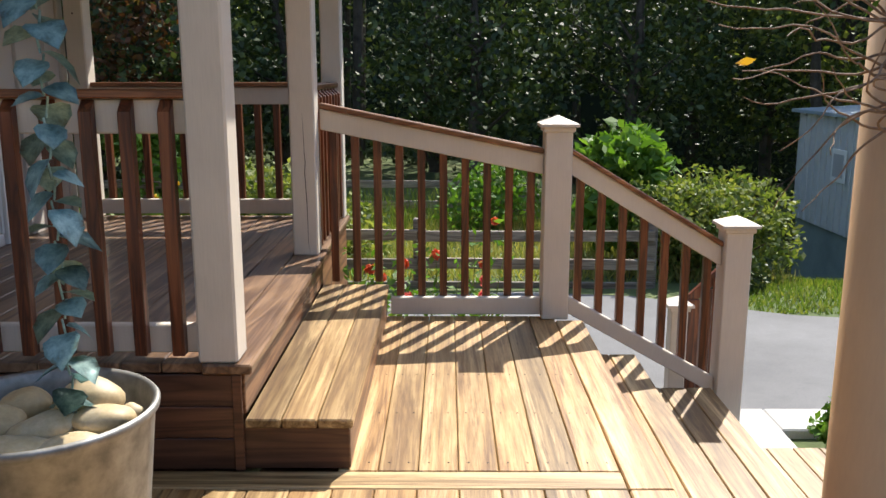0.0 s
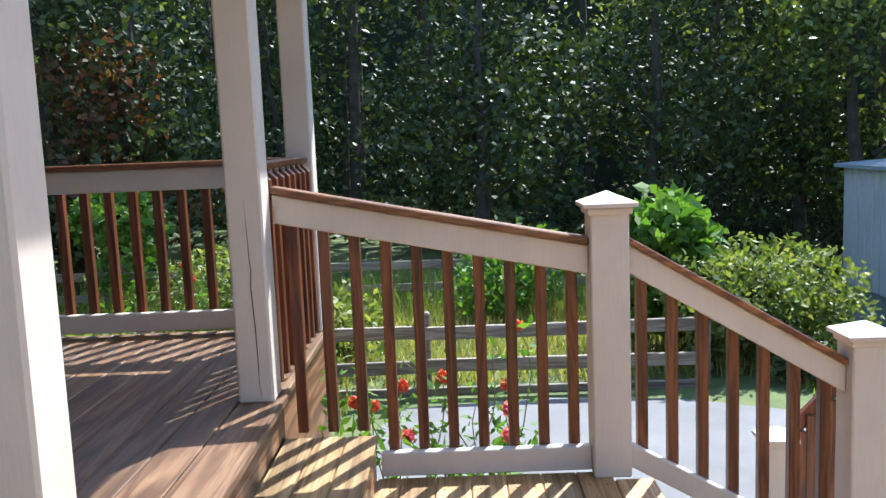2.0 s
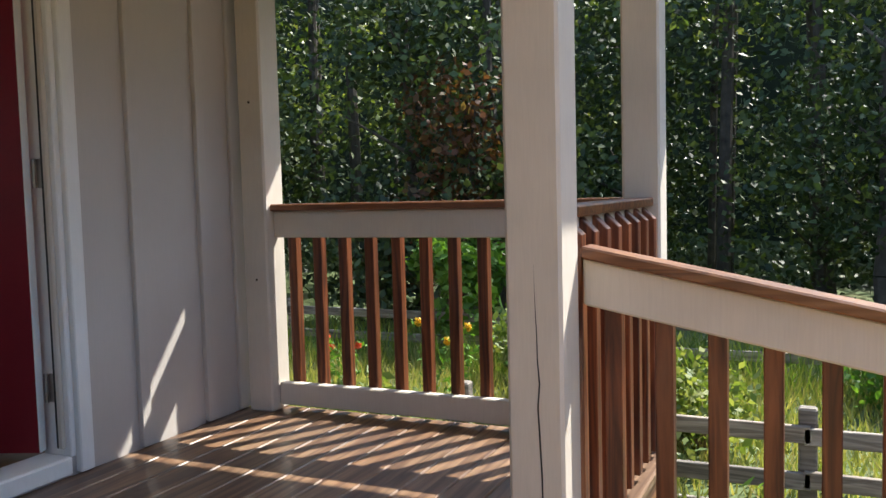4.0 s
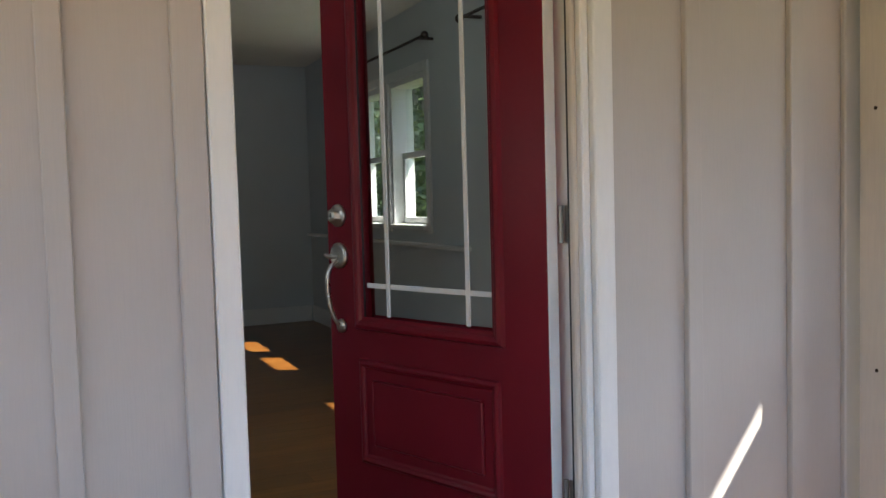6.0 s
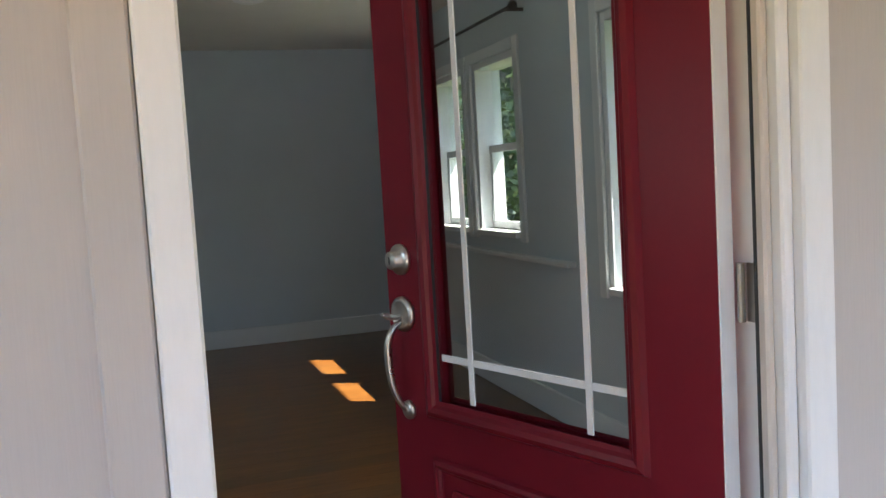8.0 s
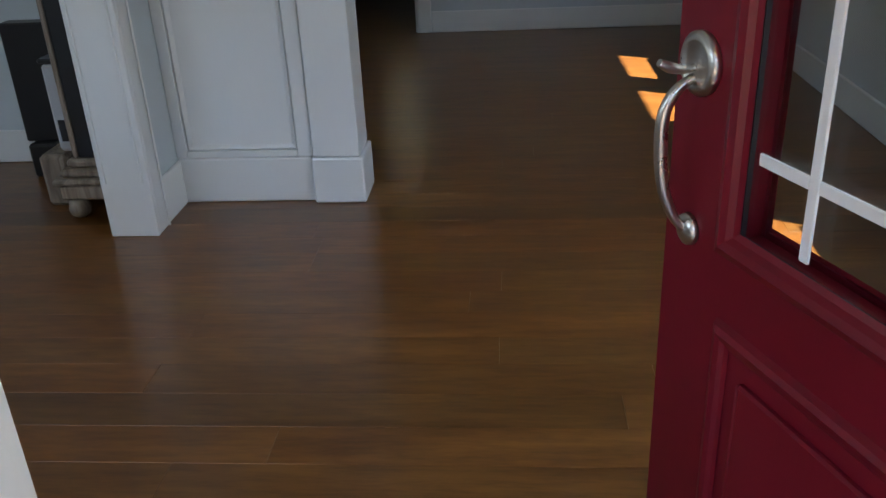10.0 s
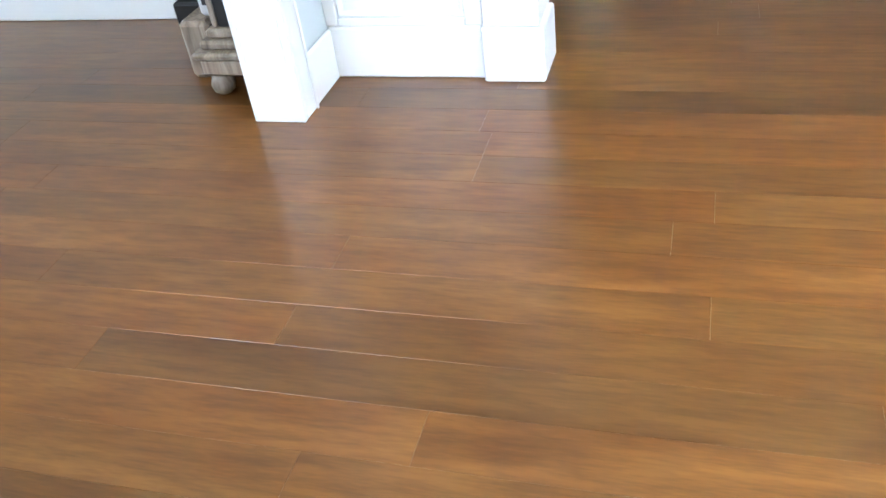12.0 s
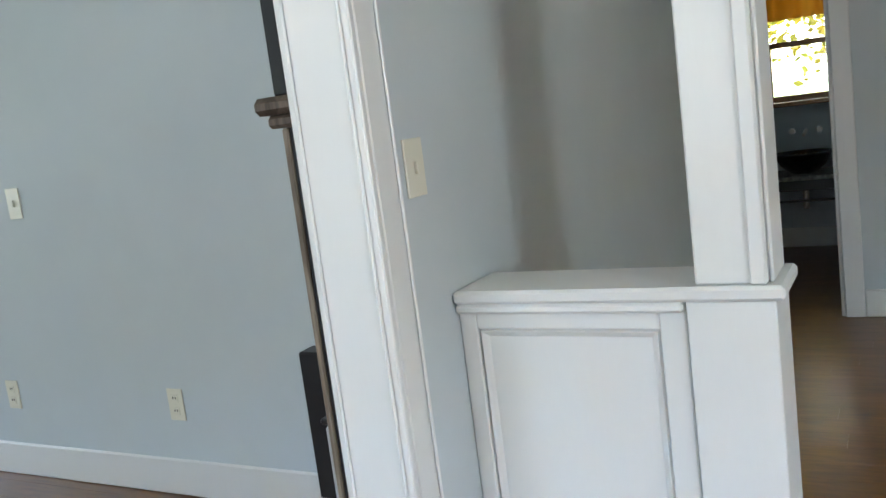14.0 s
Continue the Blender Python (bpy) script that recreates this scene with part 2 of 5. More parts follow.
M_PATINA, _n, _l, _b = shader("verdigris_copper", 0.5, 0.15)
_f = noise_tex(_n, _l, coords(_n, _l, (1, 1, 1)), 22, 7, 0.7)
_l.new(ramp(_n, _l, _f, [(0.3, (0.13, 0.12, 0.09)), (0.43, (0.17, 0.29, 0.29)), (0.65, (0.40, 0.58, 0.57))]), _b.inputs["Base Color"])

# dark and sunlit copies of the same leaves: light put into the colour
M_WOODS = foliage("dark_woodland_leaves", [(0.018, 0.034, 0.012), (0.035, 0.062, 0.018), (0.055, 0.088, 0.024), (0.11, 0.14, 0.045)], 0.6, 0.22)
M_WOODS_LIT = foliage("sunlit_woodland_leaves", [(0.05, 0.085, 0.022), (0.09, 0.14, 0.035), (0.16, 0.21, 0.05), (0.28, 0.31, 0.09)], 0.45, 0.42)
M_LEAF = foliage("bright_green_leaves", [(0.07, 0.16, 0.02), (0.11, 0.24, 0.03), (0.17, 0.30, 0.05)])
M_SHRUB = foliage("olive_shrub_leaves", [(0.08, 0.13, 0.025), (0.17, 0.23, 0.05), (0.32, 0.34, 0.11)])
M_GRASS = foliage("grass_blades", [(0.09, 0.16, 0.025), (0.15, 0.23, 0.04), (0.26, 0.28, 0.08)])
M_MEADOW = foliage("dry_meadow", [(0.16, 0.22, 0.05), (0.30, 0.31, 0.09), (0.46, 0.40, 0.17)])
M_BLOOM = foliage("coral_petals", [(0.62, 0.07, 0.04), (0.72, 0.13, 0.06), (0.75, 0.2, 0.16)])
M_PINK = foliage("pink_petals", [(0.62, 0.06, 0.12), (0.7, 0.14, 0.22), (0.78, 0.28, 0.34)])
M_YELLOW = foliage("yellow_leaf", [(0.7, 0.42, 0.03), (0.8, 0.5, 0.06)])


# ---- building blocks ----
def cube(bm, x0, x1, y0, y1, z0, z1, bevel=0.0):
    m = Matrix.Translation(((x0 + x1) / 2, (y0 + y1) / 2, (z0 + z1) / 2)) @ Matrix.Diagonal((x1 - x0, y1 - y0, z1 - z0, 1))
    made = bmesh.ops.create_cube(bm, size=1.0, matrix=m)["verts"]
    if bevel:
        edges = list({e for v in made for e in v.link_edges})
        bmesh.ops.bevel(bm, geom=edges, offset=bevel, segments=1, affect="EDGES", profile=0.6)
    return bm


def block(x0, x1, y0, y1, z0, z1, bevel=0.004):
    return cube(bmesh.new(), x0, x1, y0, y1, z0, z1, bevel)


def rod(bm, a, b, r0, r1=None, seg=10):
    a, b = Vector(a), Vector(b)
    d = b - a
    m = Matrix.Translation((a + b) / 2) @ d.to_track_quat("Z", "Y").to_matrix().to_4x4()
    bmesh.ops.create_cone(bm, cap_ends=True, segments=seg, radius1=r0, radius2=r0 if r1 is None else r1, depth=d.length, matrix=m)
    return bm


def lathe(bm, rings, seg=24, centre=(0, 0, 0), axis="z"):
    """A turned shape: rings of (radius, height)."""
    rows = []
    for r, h in rings:
        row = []
        for k in range(seg):
            a = 2 * math.pi * k / seg
            p = (r * math.cos(a), r * math.sin(a), h)
            if axis == "y":
                p = (p[0], -p[2], p[1])
            row.append(bm.verts.new(Vector(centre) + Vector(p)))
        rows.append(row)
    for a, b in zip(rows, rows[1:]):
        for k in range(seg):
            f = bm.faces.new((a[k], a[(k + 1) % seg], b[(k + 1) % seg], b[k]))
            f.smooth = True
    for row, flip in ((rows[0], True), (rows[-1], False)):
        if max((v.co - row[0].co).length for v in row) > 1e-5:
            bm.faces.new(row[::-1] if flip else row)
    return bm


def sweep(bm, pts, radii, seg=14, sub=5):
    """A smooth round bar through the points."""
    pts = [Vector(p) for p in pts]
    line, rads = [], []
    for k in range(len(pts) - 1):
        a, b, c, d = pts[max(k - 1, 0)], pts[k], pts[k + 1], pts[min(k + 2, len(pts) - 1)]
        for i in range(sub):
            u = i / sub
            line.append(0.5 * ((2 * b) + (c - a) * u + (2 * a - 5 * b + 4 * c - d) * u * u + (3 * b - a - 3 * c + d) * u ** 3))
            rads.append(radii[k] * (1 - u) + radii[k + 1] * u)
    line.append(pts[-1])
    rads.append(radii[-1])
    rings, up = [], Vector((1, 0, 0.01))
    for k, p in enumerate(line):
        d = (line[min(k + 1, len(line) - 1)] - line[max(k - 1, 0)]).normalized()
        x = (up - d * up.dot(d)).normalized()
        y = d.cross(x)
        rings.append([bm.verts.new(p + rads[k] * (math.cos(6.28318 * i / seg) * x + math.sin(6.28318 * i / seg) * y)) for i in range(seg)])
    for a, b in zip(rings, rings[1:]):
        for i in range(seg):
            bm.faces.new((a[i], a[(i + 1) % seg], b[(i + 1) % seg], b[i])).smooth = True
    bm.faces.new(rings[0][::-1])
    bm.faces.new(rings[-1])
    return bm


def to_mesh(name, bm, material):
    bmesh.ops.recalc_face_normals(bm, faces=bm.faces)
    me = bpy.data.meshes.new(name)
    bm.to_mesh(me)
    bm.free()
    me.materials.append(material)
    return me


BASE = {}


def thing(name, label, category, base=(0, 0, 0), group="", kind=""):
    ob = new(name)
    ob.location = base
    ob.empty_display_size = 0.1
    BASE[ob.name] = Matrix.Translation(base)
    return tagged(ob, label, category, group, kind)


def under(ob, parent):
    ob.parent = parent
    ob.matrix_parent_inverse = BASE.get(parent.name, Matrix()).inverted()
    return ob


def part(name, bm, material, parent, label=""):
    ob = under(new(name, to_mesh(name, bm, material)), parent)
    return tagged(ob, label)


def piece(name, mesh, parent, place=(0, 0, 0), turn=0.0):
    ob = under(new(name, mesh), parent)
    ob.location = place
    ob.rotation_euler = (0, 0, turn)
    return ob


def solo(name, bm, material, label, category, group="", kind=""):
    return tagged(new(name, to_mesh(name, bm, material)), label, category, group, kind)


def structure(name, bm, material, label, category):
    return solo(name, bm, material, label, category, "", "structure")


def slabs(axis, c0, c1, a0, a1, z0, z1, holes=()):
    """A wall between c0 and c1 on its axis, from a0 to a1 along the other, with holes (a, b, low, high)."""
    bm = bmesh.new()

    def put(p, q, lo, hi):
        if q - p > 1e-4 and hi - lo > 1e-4:
            cube(bm, *((c0, c1, p, q) if axis == "x" else (p, q, c0, c1)), lo, hi)
    at = a0
    for p, q, lo, hi in sorted(holes):
        put(at, p, z0, z1)
        put(p, q, z0, lo)
        put(p, q, hi, z1)
        at = q
    put(at, a1, z0, z1)
    return bm


# ---- levels and lines of the plan ----
FLOOR, PORCH, STEP, GROUND, LOWER = 0.46, 0.395, 0.195, -0.72, -0.2
CEIL = 2.72
WALL_X, IN_X, NORTH_IN, NORTH_OUT, FAR_X = -2.68, -2.80, 5.88, 6.04, -8.31
DOOR = (4.10, 5.055, FLOOR, 2.53)
# the last north opening, the east and the south one are added for fill
WIN_NORTH = [(-7.03, -6.40, 1.33, 2.30), (-6.26, -5.63, 1.33, 2.30), (-4.75, -4.12, 1.14, 2.30), (-3.98, -3.35, 1.14, 2.30)]
FILL_WIN_EAST = (2.0, 3.55, 1.42, 2.34)
FILL_WIN_SOUTH = (-5.2, -3.4, 1.1, 2.4)
WIN_BATH = (3.17, 3.85, 1.48, 2.35)

# ---- ground, drive, apron ----


def ground_height(x, y):
    def smooth(v):
        v = min(1.0, max(0.0, v))
        return v * v * (3 - 2 * v)
    fall = smooth((y - 8.0) / 5.0) * smooth((x - 0.5) / 4.5)
    rise = smooth((y - 13.0) / 20.0) * smooth((4 - x) / 10.0)
    return GROUND - 1.15 * fall + 0.8 * rise


bm = bmesh.new()
GX = [-400, -120, -60, -40] + [-30 + k for k in range(61)] + [40, 60, 120, 400]
GY = [-400, -120, -40, -20, -10, -5, 0, 3] + [4 + 0.6 * k for k in range(45)] + [36, 45, 70, 150, 400]
rows = [[bm.verts.new((x, y, ground_height(x, y) + (0.03 * noise.noise((x * 0.7, y * 0.7, 0)) if abs(x) < 30 and 8.8 < y < 30 else 0))) for x in GX] for y in GY]
for r0, r1 in zip(rows, rows[1:]):
    for k in range(len(GX) - 1):
        bm.faces.new((r0[k], r0[k + 1], r1[k + 1], r1[k])).smooth = True
structure("ground", bm, M_SOIL, "soil and patchy grass falling away behind the drive", "ground")
bm = bmesh.new()
DRIVE = [(-0.9, 6.9), (-0.6, 8.05), (0.6, 8.2), (1.6, 8.05), (2.9, 7.4), (4.5, 7.1), (9.0, 7.0), (30.0, 7.5), (30.0, -6.0), (4.6, -6.0), (4.4, 4.9), (1.62, 5.05), (0.0, 5.2), (-0.75, 6.0)]
low = [bm.verts.new((x, y, GROUND - 0.12)) for x, y in DRIVE]
top = [bm.verts.new((x, y, GROUND + 0.025)) for x, y in DRIVE]
bm.faces.new(top)
for k in range(len(DRIVE)):
    bm.faces.new((low[k], low[(k + 1) % len(DRIVE)], top[(k + 1) % len(DRIVE)], top[k]))
structure("road", bm, M_ASPHALT, "worn grey asphalt drive in full sun", "driveway")
structure("pavement", cube(block(1.55, 1.83, 4.52, 5.2, GROUND - 0.1, GROUND + 0.06, 0.01), 1.8305, 4.4, 4.88, 5.2, GROUND - 0.1, GROUND + 0.06, 0.01), M_CONCRETE, "pale concrete apron between boardwalk and drive", "pavement")

# ---- decks and steps ----


def decking(parent, name, xs, width, y0, y1, top, material, thick=0.036):
    me = to_mesh(name, block(-width / 2, width / 2, y0, y1, top - thick, top, 0.004), material)
    for x in xs:
        piece(name, me, parent, (x + width / 2, 0, 0))


landing = thing("deck_landing", "golden oiled board landing below the porch steps", "deck", (0.1, 3.9, 0), "", "structure")
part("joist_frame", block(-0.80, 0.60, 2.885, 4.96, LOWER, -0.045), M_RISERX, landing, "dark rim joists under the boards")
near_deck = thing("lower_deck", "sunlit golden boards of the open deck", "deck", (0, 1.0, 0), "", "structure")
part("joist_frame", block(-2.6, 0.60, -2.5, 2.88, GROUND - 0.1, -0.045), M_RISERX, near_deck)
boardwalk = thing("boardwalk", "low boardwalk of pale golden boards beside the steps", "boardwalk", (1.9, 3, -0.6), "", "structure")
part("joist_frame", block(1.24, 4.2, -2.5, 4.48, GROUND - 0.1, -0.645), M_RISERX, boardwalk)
porch = thing("porch_floor", "brown oiled porch boards with a shade-darkened skirt", "porch floor", (-1.7, 4.5, PORCH), "", "structure")
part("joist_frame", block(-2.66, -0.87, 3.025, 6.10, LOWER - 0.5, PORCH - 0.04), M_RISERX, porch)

# ---- house walls ----
wall_east = structure("wall_east", slabs("x", -2.76, WALL_X, -2.4, NORTH_OUT, GROUND, 2.95, [DOOR, FILL_WIN_EAST]), M_SIDING,
                      "taupe board and batten siding with the front door opening", "wall")
structure("wall_east_inside", slabs("x", IN_X, -2.76, -2.4, NORTH_OUT, FLOOR - 0.2, CEIL, [DOOR, FILL_WIN_EAST]), M_WALL, "blue-grey painted wall beside the front door", "wall")
structure("wall_north", slabs("y", 5.96, NORTH_OUT, -10.5, -2.76, GROUND, 2.95, WIN_NORTH), M_SIDING, "taupe sided gable wall with two windows", "wall")
structure("wall_north_inside", slabs("y", NORTH_IN, 5.96, FAR_X, IN_X, FLOOR - 0.2, CEIL, WIN_NORTH), M_WALL, "blue-grey painted window wall", "wall")
structure("wall_far", slabs("x", FAR_X - 0.13, FAR_X, 3.06, NORTH_IN, FLOOR - 0.2, CEIL, [(3.19, 3.77, FLOOR - 0.2, 2.5)]), M_WALL, "blue-grey wall with a doorway to the washroom", "wall")
structure("wall_hall", slabs("y", 3.06, 3.19, FAR_X - 0.13, -5.0, FLOOR - 0.2, CEIL), M_WALL, "blue-grey wall ending in a white cased opening", "wall")
structure("wall_living", slabs("x", -5.92, -5.79, 0.51, 3.06, FLOOR - 0.2, CEIL), M_WALL, "pale blue-grey living room wall with outlets", "wall")
structure("wall_south", slabs("y", -2.4, -2.26, -10.5, -2.76, GROUND, 2.95, [FILL_WIN_SOUTH]), M_WALL, "plain wall closing the house", "wall")
structure("wall_west", slabs("x", -10.5, -10.3, -2.26, 5.96, GROUND, 2.95, [WIN_BATH]), M_WALL, "grey washroom wall with a sunlit window", "wall")
structure("wall_washroom", slabs("y", 4.6, 4.72, -10.3, FAR_X - 0.13, FLOOR - 0.2, CEIL), M_WALL, "grey washroom side wall", "wall")
structure("wall_washroom_south", slabs("y", 2.2, 2.32, -10.3, FAR_X - 0.13, FLOOR - 0.2, CEIL), M_WALL, "grey washroom side wall", "wall")
structure("ceiling", block(-10.3, IN_X, -2.26, NORTH_IN, CEIL, CEIL + 0.12, 0), M_CEIL, "plain off-white ceiling", "ceiling")
structure("floor_base", block(-10.3, IN_X, -2.26, NORTH_IN, FLOOR - 0.25, FLOOR - 0.02, 0), M_RISERX, "dark subfloor under the boards", "floor")
structure("ceiling_porch", block(-2.68, -0.25, 2.2, 7.0, 2.66, 2.76, 0), M_CREAM, "cream painted porch ceiling", "ceiling")
bm = bmesh.new()
for y0, y1 in ((-3.0, 6.85),):
    a = [bm.verts.new(p) for p in ((-11.2, y0, 2.9), (-2.6, y0, 2.78), (-5.6, y0, 4.6), (-11.2, y1, 2.9), (-2.6, y1, 2.78), (-5.6, y1, 4.6))]
    bm.faces.new((a[0], a[2], a[5], a[3]))
    bm.faces.new((a[2], a[1], a[4], a[5]))
    bm.faces.new((a[0], a[1], a[2]))
    bm.faces.new((a[3], a[5], a[4]))
    bm.faces.new((a[0], a[3], a[4], a[1]))
a = [bm.verts.new(p) for p in ((-2.62, 2.1, 3.25), (-0.2, 2.1, 2.77), (-0.2, 7.0, 2.77), (-2.62, 7.0, 3.25), (-2.62, 2.1, 2.765), (-2.62, 7.0, 2.765))]
bm.faces.new((a[0], a[1], a[2], a[3]))
bm.faces.new((a[0], a[4], a[1]))
bm.faces.new((a[3], a[2], a[5]))
structure("roof", bm, M_ROOF, "shingled house roof with deep eaves over the porch", "roof")

# battens of the siding
BATTEN = to_mesh("batten", block(-0.001, 0.022, -0.025, 0.025, PORCH + 0.004, 2.66, 0.003), M_SIDING)
for y in (5.385, 5.765, 3.79, 1.84, 1.45, 1.06, 0.67):
    piece("batten", BATTEN, wall_east, (WALL_X, y, 0))
part("batten", block(WALL_X, WALL_X + 0.02, 4.02, 4.088, PORCH, 2.64), M_SIDING, wall_east)
part("corner_board", block(WALL_X - 0.001, WALL_X + 0.02, 5.96, 6.045, PORCH + 0.004, 2.66), M_SIDING, wall_east)

# ---- front door: jamb, casing, sill, leaf ----
door_frame = thing("door_frame", "white front door casing with taupe jamb and steel hinges", "door frame", (-2.72, 4.58, FLOOR), "", "structure")
part("casing", block(WALL_X - 0.001, WALL_X + 0.03, 4.09, 4.145, PORCH + 0.005, 2.60), M_TRIM, door_frame)
part("casing", block(WALL_X - 0.001, WALL_X + 0.03, 5.055, 5.115, PORCH + 0.005, 2.60), M_TRIM, door_frame)
part("head_casing", block(WALL_X - 0.001, WALL_X + 0.03, 4.146, 5.054, 2.51, 2.60), M_TRIM, door_frame)
part("jamb", block(-2.732, WALL_X + 0.01, 4.101, 4.119, FLOOR, 2.528), M_CREAM, door_frame, "cream outer jamb")
part("jamb", block(IN_X - 0.005, -2.746, 4.101, 4.110, FLOOR, 2.528), M_TRIM, door_frame, "white inner jamb")
part("weatherstrip", block(-2.7455, -2.7325, 4.101, 4.117, FLOOR + 0.02, 2.50, 0.002), M_STAIN, door_frame, "dark brown weatherstrip")
part("jamb", block(IN_X - 0.005, WALL_X + 0.01, 5.03, 5.054, FLOOR, 2.528), M_TRIM, door_frame, "white hinge jamb")
part("head_jamb", block(IN_X - 0.01, WALL_X + 0.01, 4.126, 5.029, 2.505, 2.528), M_TRIM, door_frame)
part("stop", block(-2.712, -2.69, 5.012, 5.0295, FLOOR + 0.03, 2.504), M_CREAM, door_frame)
part("weatherstrip", block(-2.722, -2.7125, 5.014, 5.0295, FLOOR + 0.03, 2.50, 0.002), M_BLACK, door_frame, "black rubber weatherstrip")
part("sill", block(IN_X - 0.004, -2.662, 4.127, 5.029, PORCH + 0.004, FLOOR + 0.004, 0.006), M_TRIM, door_frame, "pale metal door sill")
part("strike_plate", block(-2.766, -2.752, 4.1102, 4.1125, 1.352, 1.392, 0.001), M_NICKEL, door_frame, "small steel strike plate")

DOOR_W, DOOR_Z0, DOOR_Z1 = 0.925, FLOOR + 0.025, 2.50
leaf = thing("front_door", "dark red half-glazed front door standing ajar", "door", (0, 0, 0))
BASE.pop(leaf.name)
leaf.matrix_basis = pose(-2.767, 5.008, 0, 0, 0, 180 + 90 - 68.5)
# leaf local frame: x from the hinge to the lock edge, y+ the outer face
GL = (0.178, 0.765, 1.128, 2.33)
T = 0.044
bm = bmesh.new()
for x0, x1, z0, z1 in ((0, GL[0], DOOR_Z0, DOOR_Z1), (GL[1], DOOR_W, DOOR_Z0, DOOR_Z1), (GL[0], GL[1], DOOR_Z0, GL[2]), (GL[0], GL[1], GL[3], DOOR_Z1)):
    cube(bm, x0, x1, 0, T, z0, z1)
body = part("leaf", bm, M_RED, leaf)
part("hinge_edge", block(-0.003, 0.0, 0.001, T - 0.001, DOOR_Z0, DOOR_Z1, 0), M_TRIM, leaf, "bare white hinge edge with chipped paint")


def moulding(bm, x0, x1, z0, z1, w, y, depth):
    """A mitred picture frame with a rounded profile on the plane y."""
    prof = [(0, 0), (0.15, 0.75), (0.4, 1.0), (0.65, 0.8), (0.8, 0.35), (1.0, 0.15)]
    loops = []
    for u, h in prof:
        o, yy = u * w, y + h * depth
        loops.append([bm.verts.new(p) for p in ((x0 + o, yy, z0 + o), (x1 - o, yy, z0 + o), (x1 - o, yy, z1 - o), (x0 + o, yy, z1 - o))])
    for a, b in zip(loops, loops[1:]):
        for k in range(4):
            bm.faces.new((a[k], a[(k + 1) % 4], b[(k + 1) % 4], b[k]))
    return bm


for y, d, nm in ((T, 0.016, "outer_moulding"), (0.0, -0.014, "inner_moulding")):
    part(nm, moulding(bmesh.new(), GL[0] - 0.028, GL[1] + 0.028, GL[2] - 0.028, GL[3] + 0.028, 0.045, y, d), M_RED, leaf)
bm = moulding(bmesh.new(), 0.17, 0.78, DOOR_Z0 + 0.17, 1.005, 0.035, T, 0.012)
cube(bm, 0.235, 0.715, T, T + 0.008, DOOR_Z0 + 0.235, 0.94, 0.007)
part("lower_panel", bm, M_RED, leaf)
bm = bmesh.new()
for x0, x1, z0, z1 in ((GL[0], GL[0] + 0.006, GL[2], GL[3]), (GL[1] - 0.006, GL[1], GL[2], GL[3]), (GL[0] + 0.006, GL[1] - 0.006, GL[2], GL[2] + 0.006), (GL[0] + 0.006, GL[1] - 0.006, GL[3] - 0.006, GL[3])):
    cube(bm, x0, x1, 0.0285, 0.0365, z0, z1)
part("gasket", bm, M_BLACK, leaf, "black rubber glazing gasket")
pane = part("pane", block(GL[0] + 0.003, GL[1] - 0.003, 0.016, 0.028, GL[2] + 0.003, GL[3] - 0.003, 0), M_GLASS, leaf, "clear door glass with pale grilles")
pane.visible_shadow = False
for x in (0.30, 0.645):
    part("grille_bar", block(x - 0.008, x + 0.008, 0.0285, 0.033, GL[2] + 0.02, GL[3] - 0.02, 0.001), M_TRIM, leaf)
for z in (1.246, 2.225):
    for x0, x1 in ((GL[0] + 0.02, 0.2915), (0.3085, 0.6365), (0.6535, GL[1] - 0.02)):
        part("grille_bar", block(x0, x1, 0.0285, 0.033, z - 0.008, z + 0.008, 0.001), M_TRIM, leaf)
# lock hardware on the outer face
bolt = part("deadbolt", lathe(bmesh.new(), [(0.038, 0.0), (0.038, -0.007), (0.030, -0.013), (0.022, -0.015), (0.022, -0.032), (0.018, -0.035), (0.001, -0.035)], 28, (0.865, T, 1.475), "y"), M_NICKEL, leaf, "brushed nickel deadbolt")
part("keyhole", block(0.8635, 0.8665, T + 0.035, T + 0.0365, 1.466, 1.484, 0), M_BLACK, bolt)
handle = part("handle_set", lathe(bmesh.new(), [(0.043, 0.0), (0.043, -0.008), (0.033, -0.015), (0.030, -0.013), (0.001, -0.014)], 28, (0.865, T, 1.342), "y"), M_NICKEL, leaf, "brushed nickel thumb-latch handle set")
bm = bmesh.new()
pts = [Vector(p) for p in ((0.865, T + 0.012, 1.325), (0.868, T + 0.036, 1.308), (0.872, T + 0.050, 1.275), (0.874, T + 0.049, 1.22), (0.871, T + 0.043, 1.17), (0.867, T + 0.028, 1.13), (0.865, T + 0.012, 1.108))]
sweep(bm, pts, (0.006, 0.008, 0.009, 0.0095, 0.009, 0.0075, 0.006))
part("grip", bm, M_NICKEL, handle)
part("lower_mount", lathe(bmesh.new(), [(0.024, 0.0), (0.023, -0.007), (0.014, -0.013), (0.001, -0.014)], 24, (0.865, T, 1.105), "y"), M_NICKEL, handle)
bm = sweep(bmesh.new(), ((0.865, T + 0.010, 1.338), (0.865, T + 0.030, 1.337), (0.865, T + 0.050, 1.342), (0.865, T + 0.066, 1.350)), (0.005, 0.006, 0.008, 0.005), 10, 4)
part("thumb_latch", bm, M_NICKEL, handle)
bm = bmesh.new()
lathe(bm, [(0.03, 0.0), (0.03, 0.008), (0.013, 0.012), (0.012, 0.035), (0.027, 0.045), (0.028, 0.06), (0.02, 0.068), (0.001, 0.07)], 24, (0.865, 0.0, 1.325), "y")
part("inner_knob", bm, M_NICKEL, leaf)
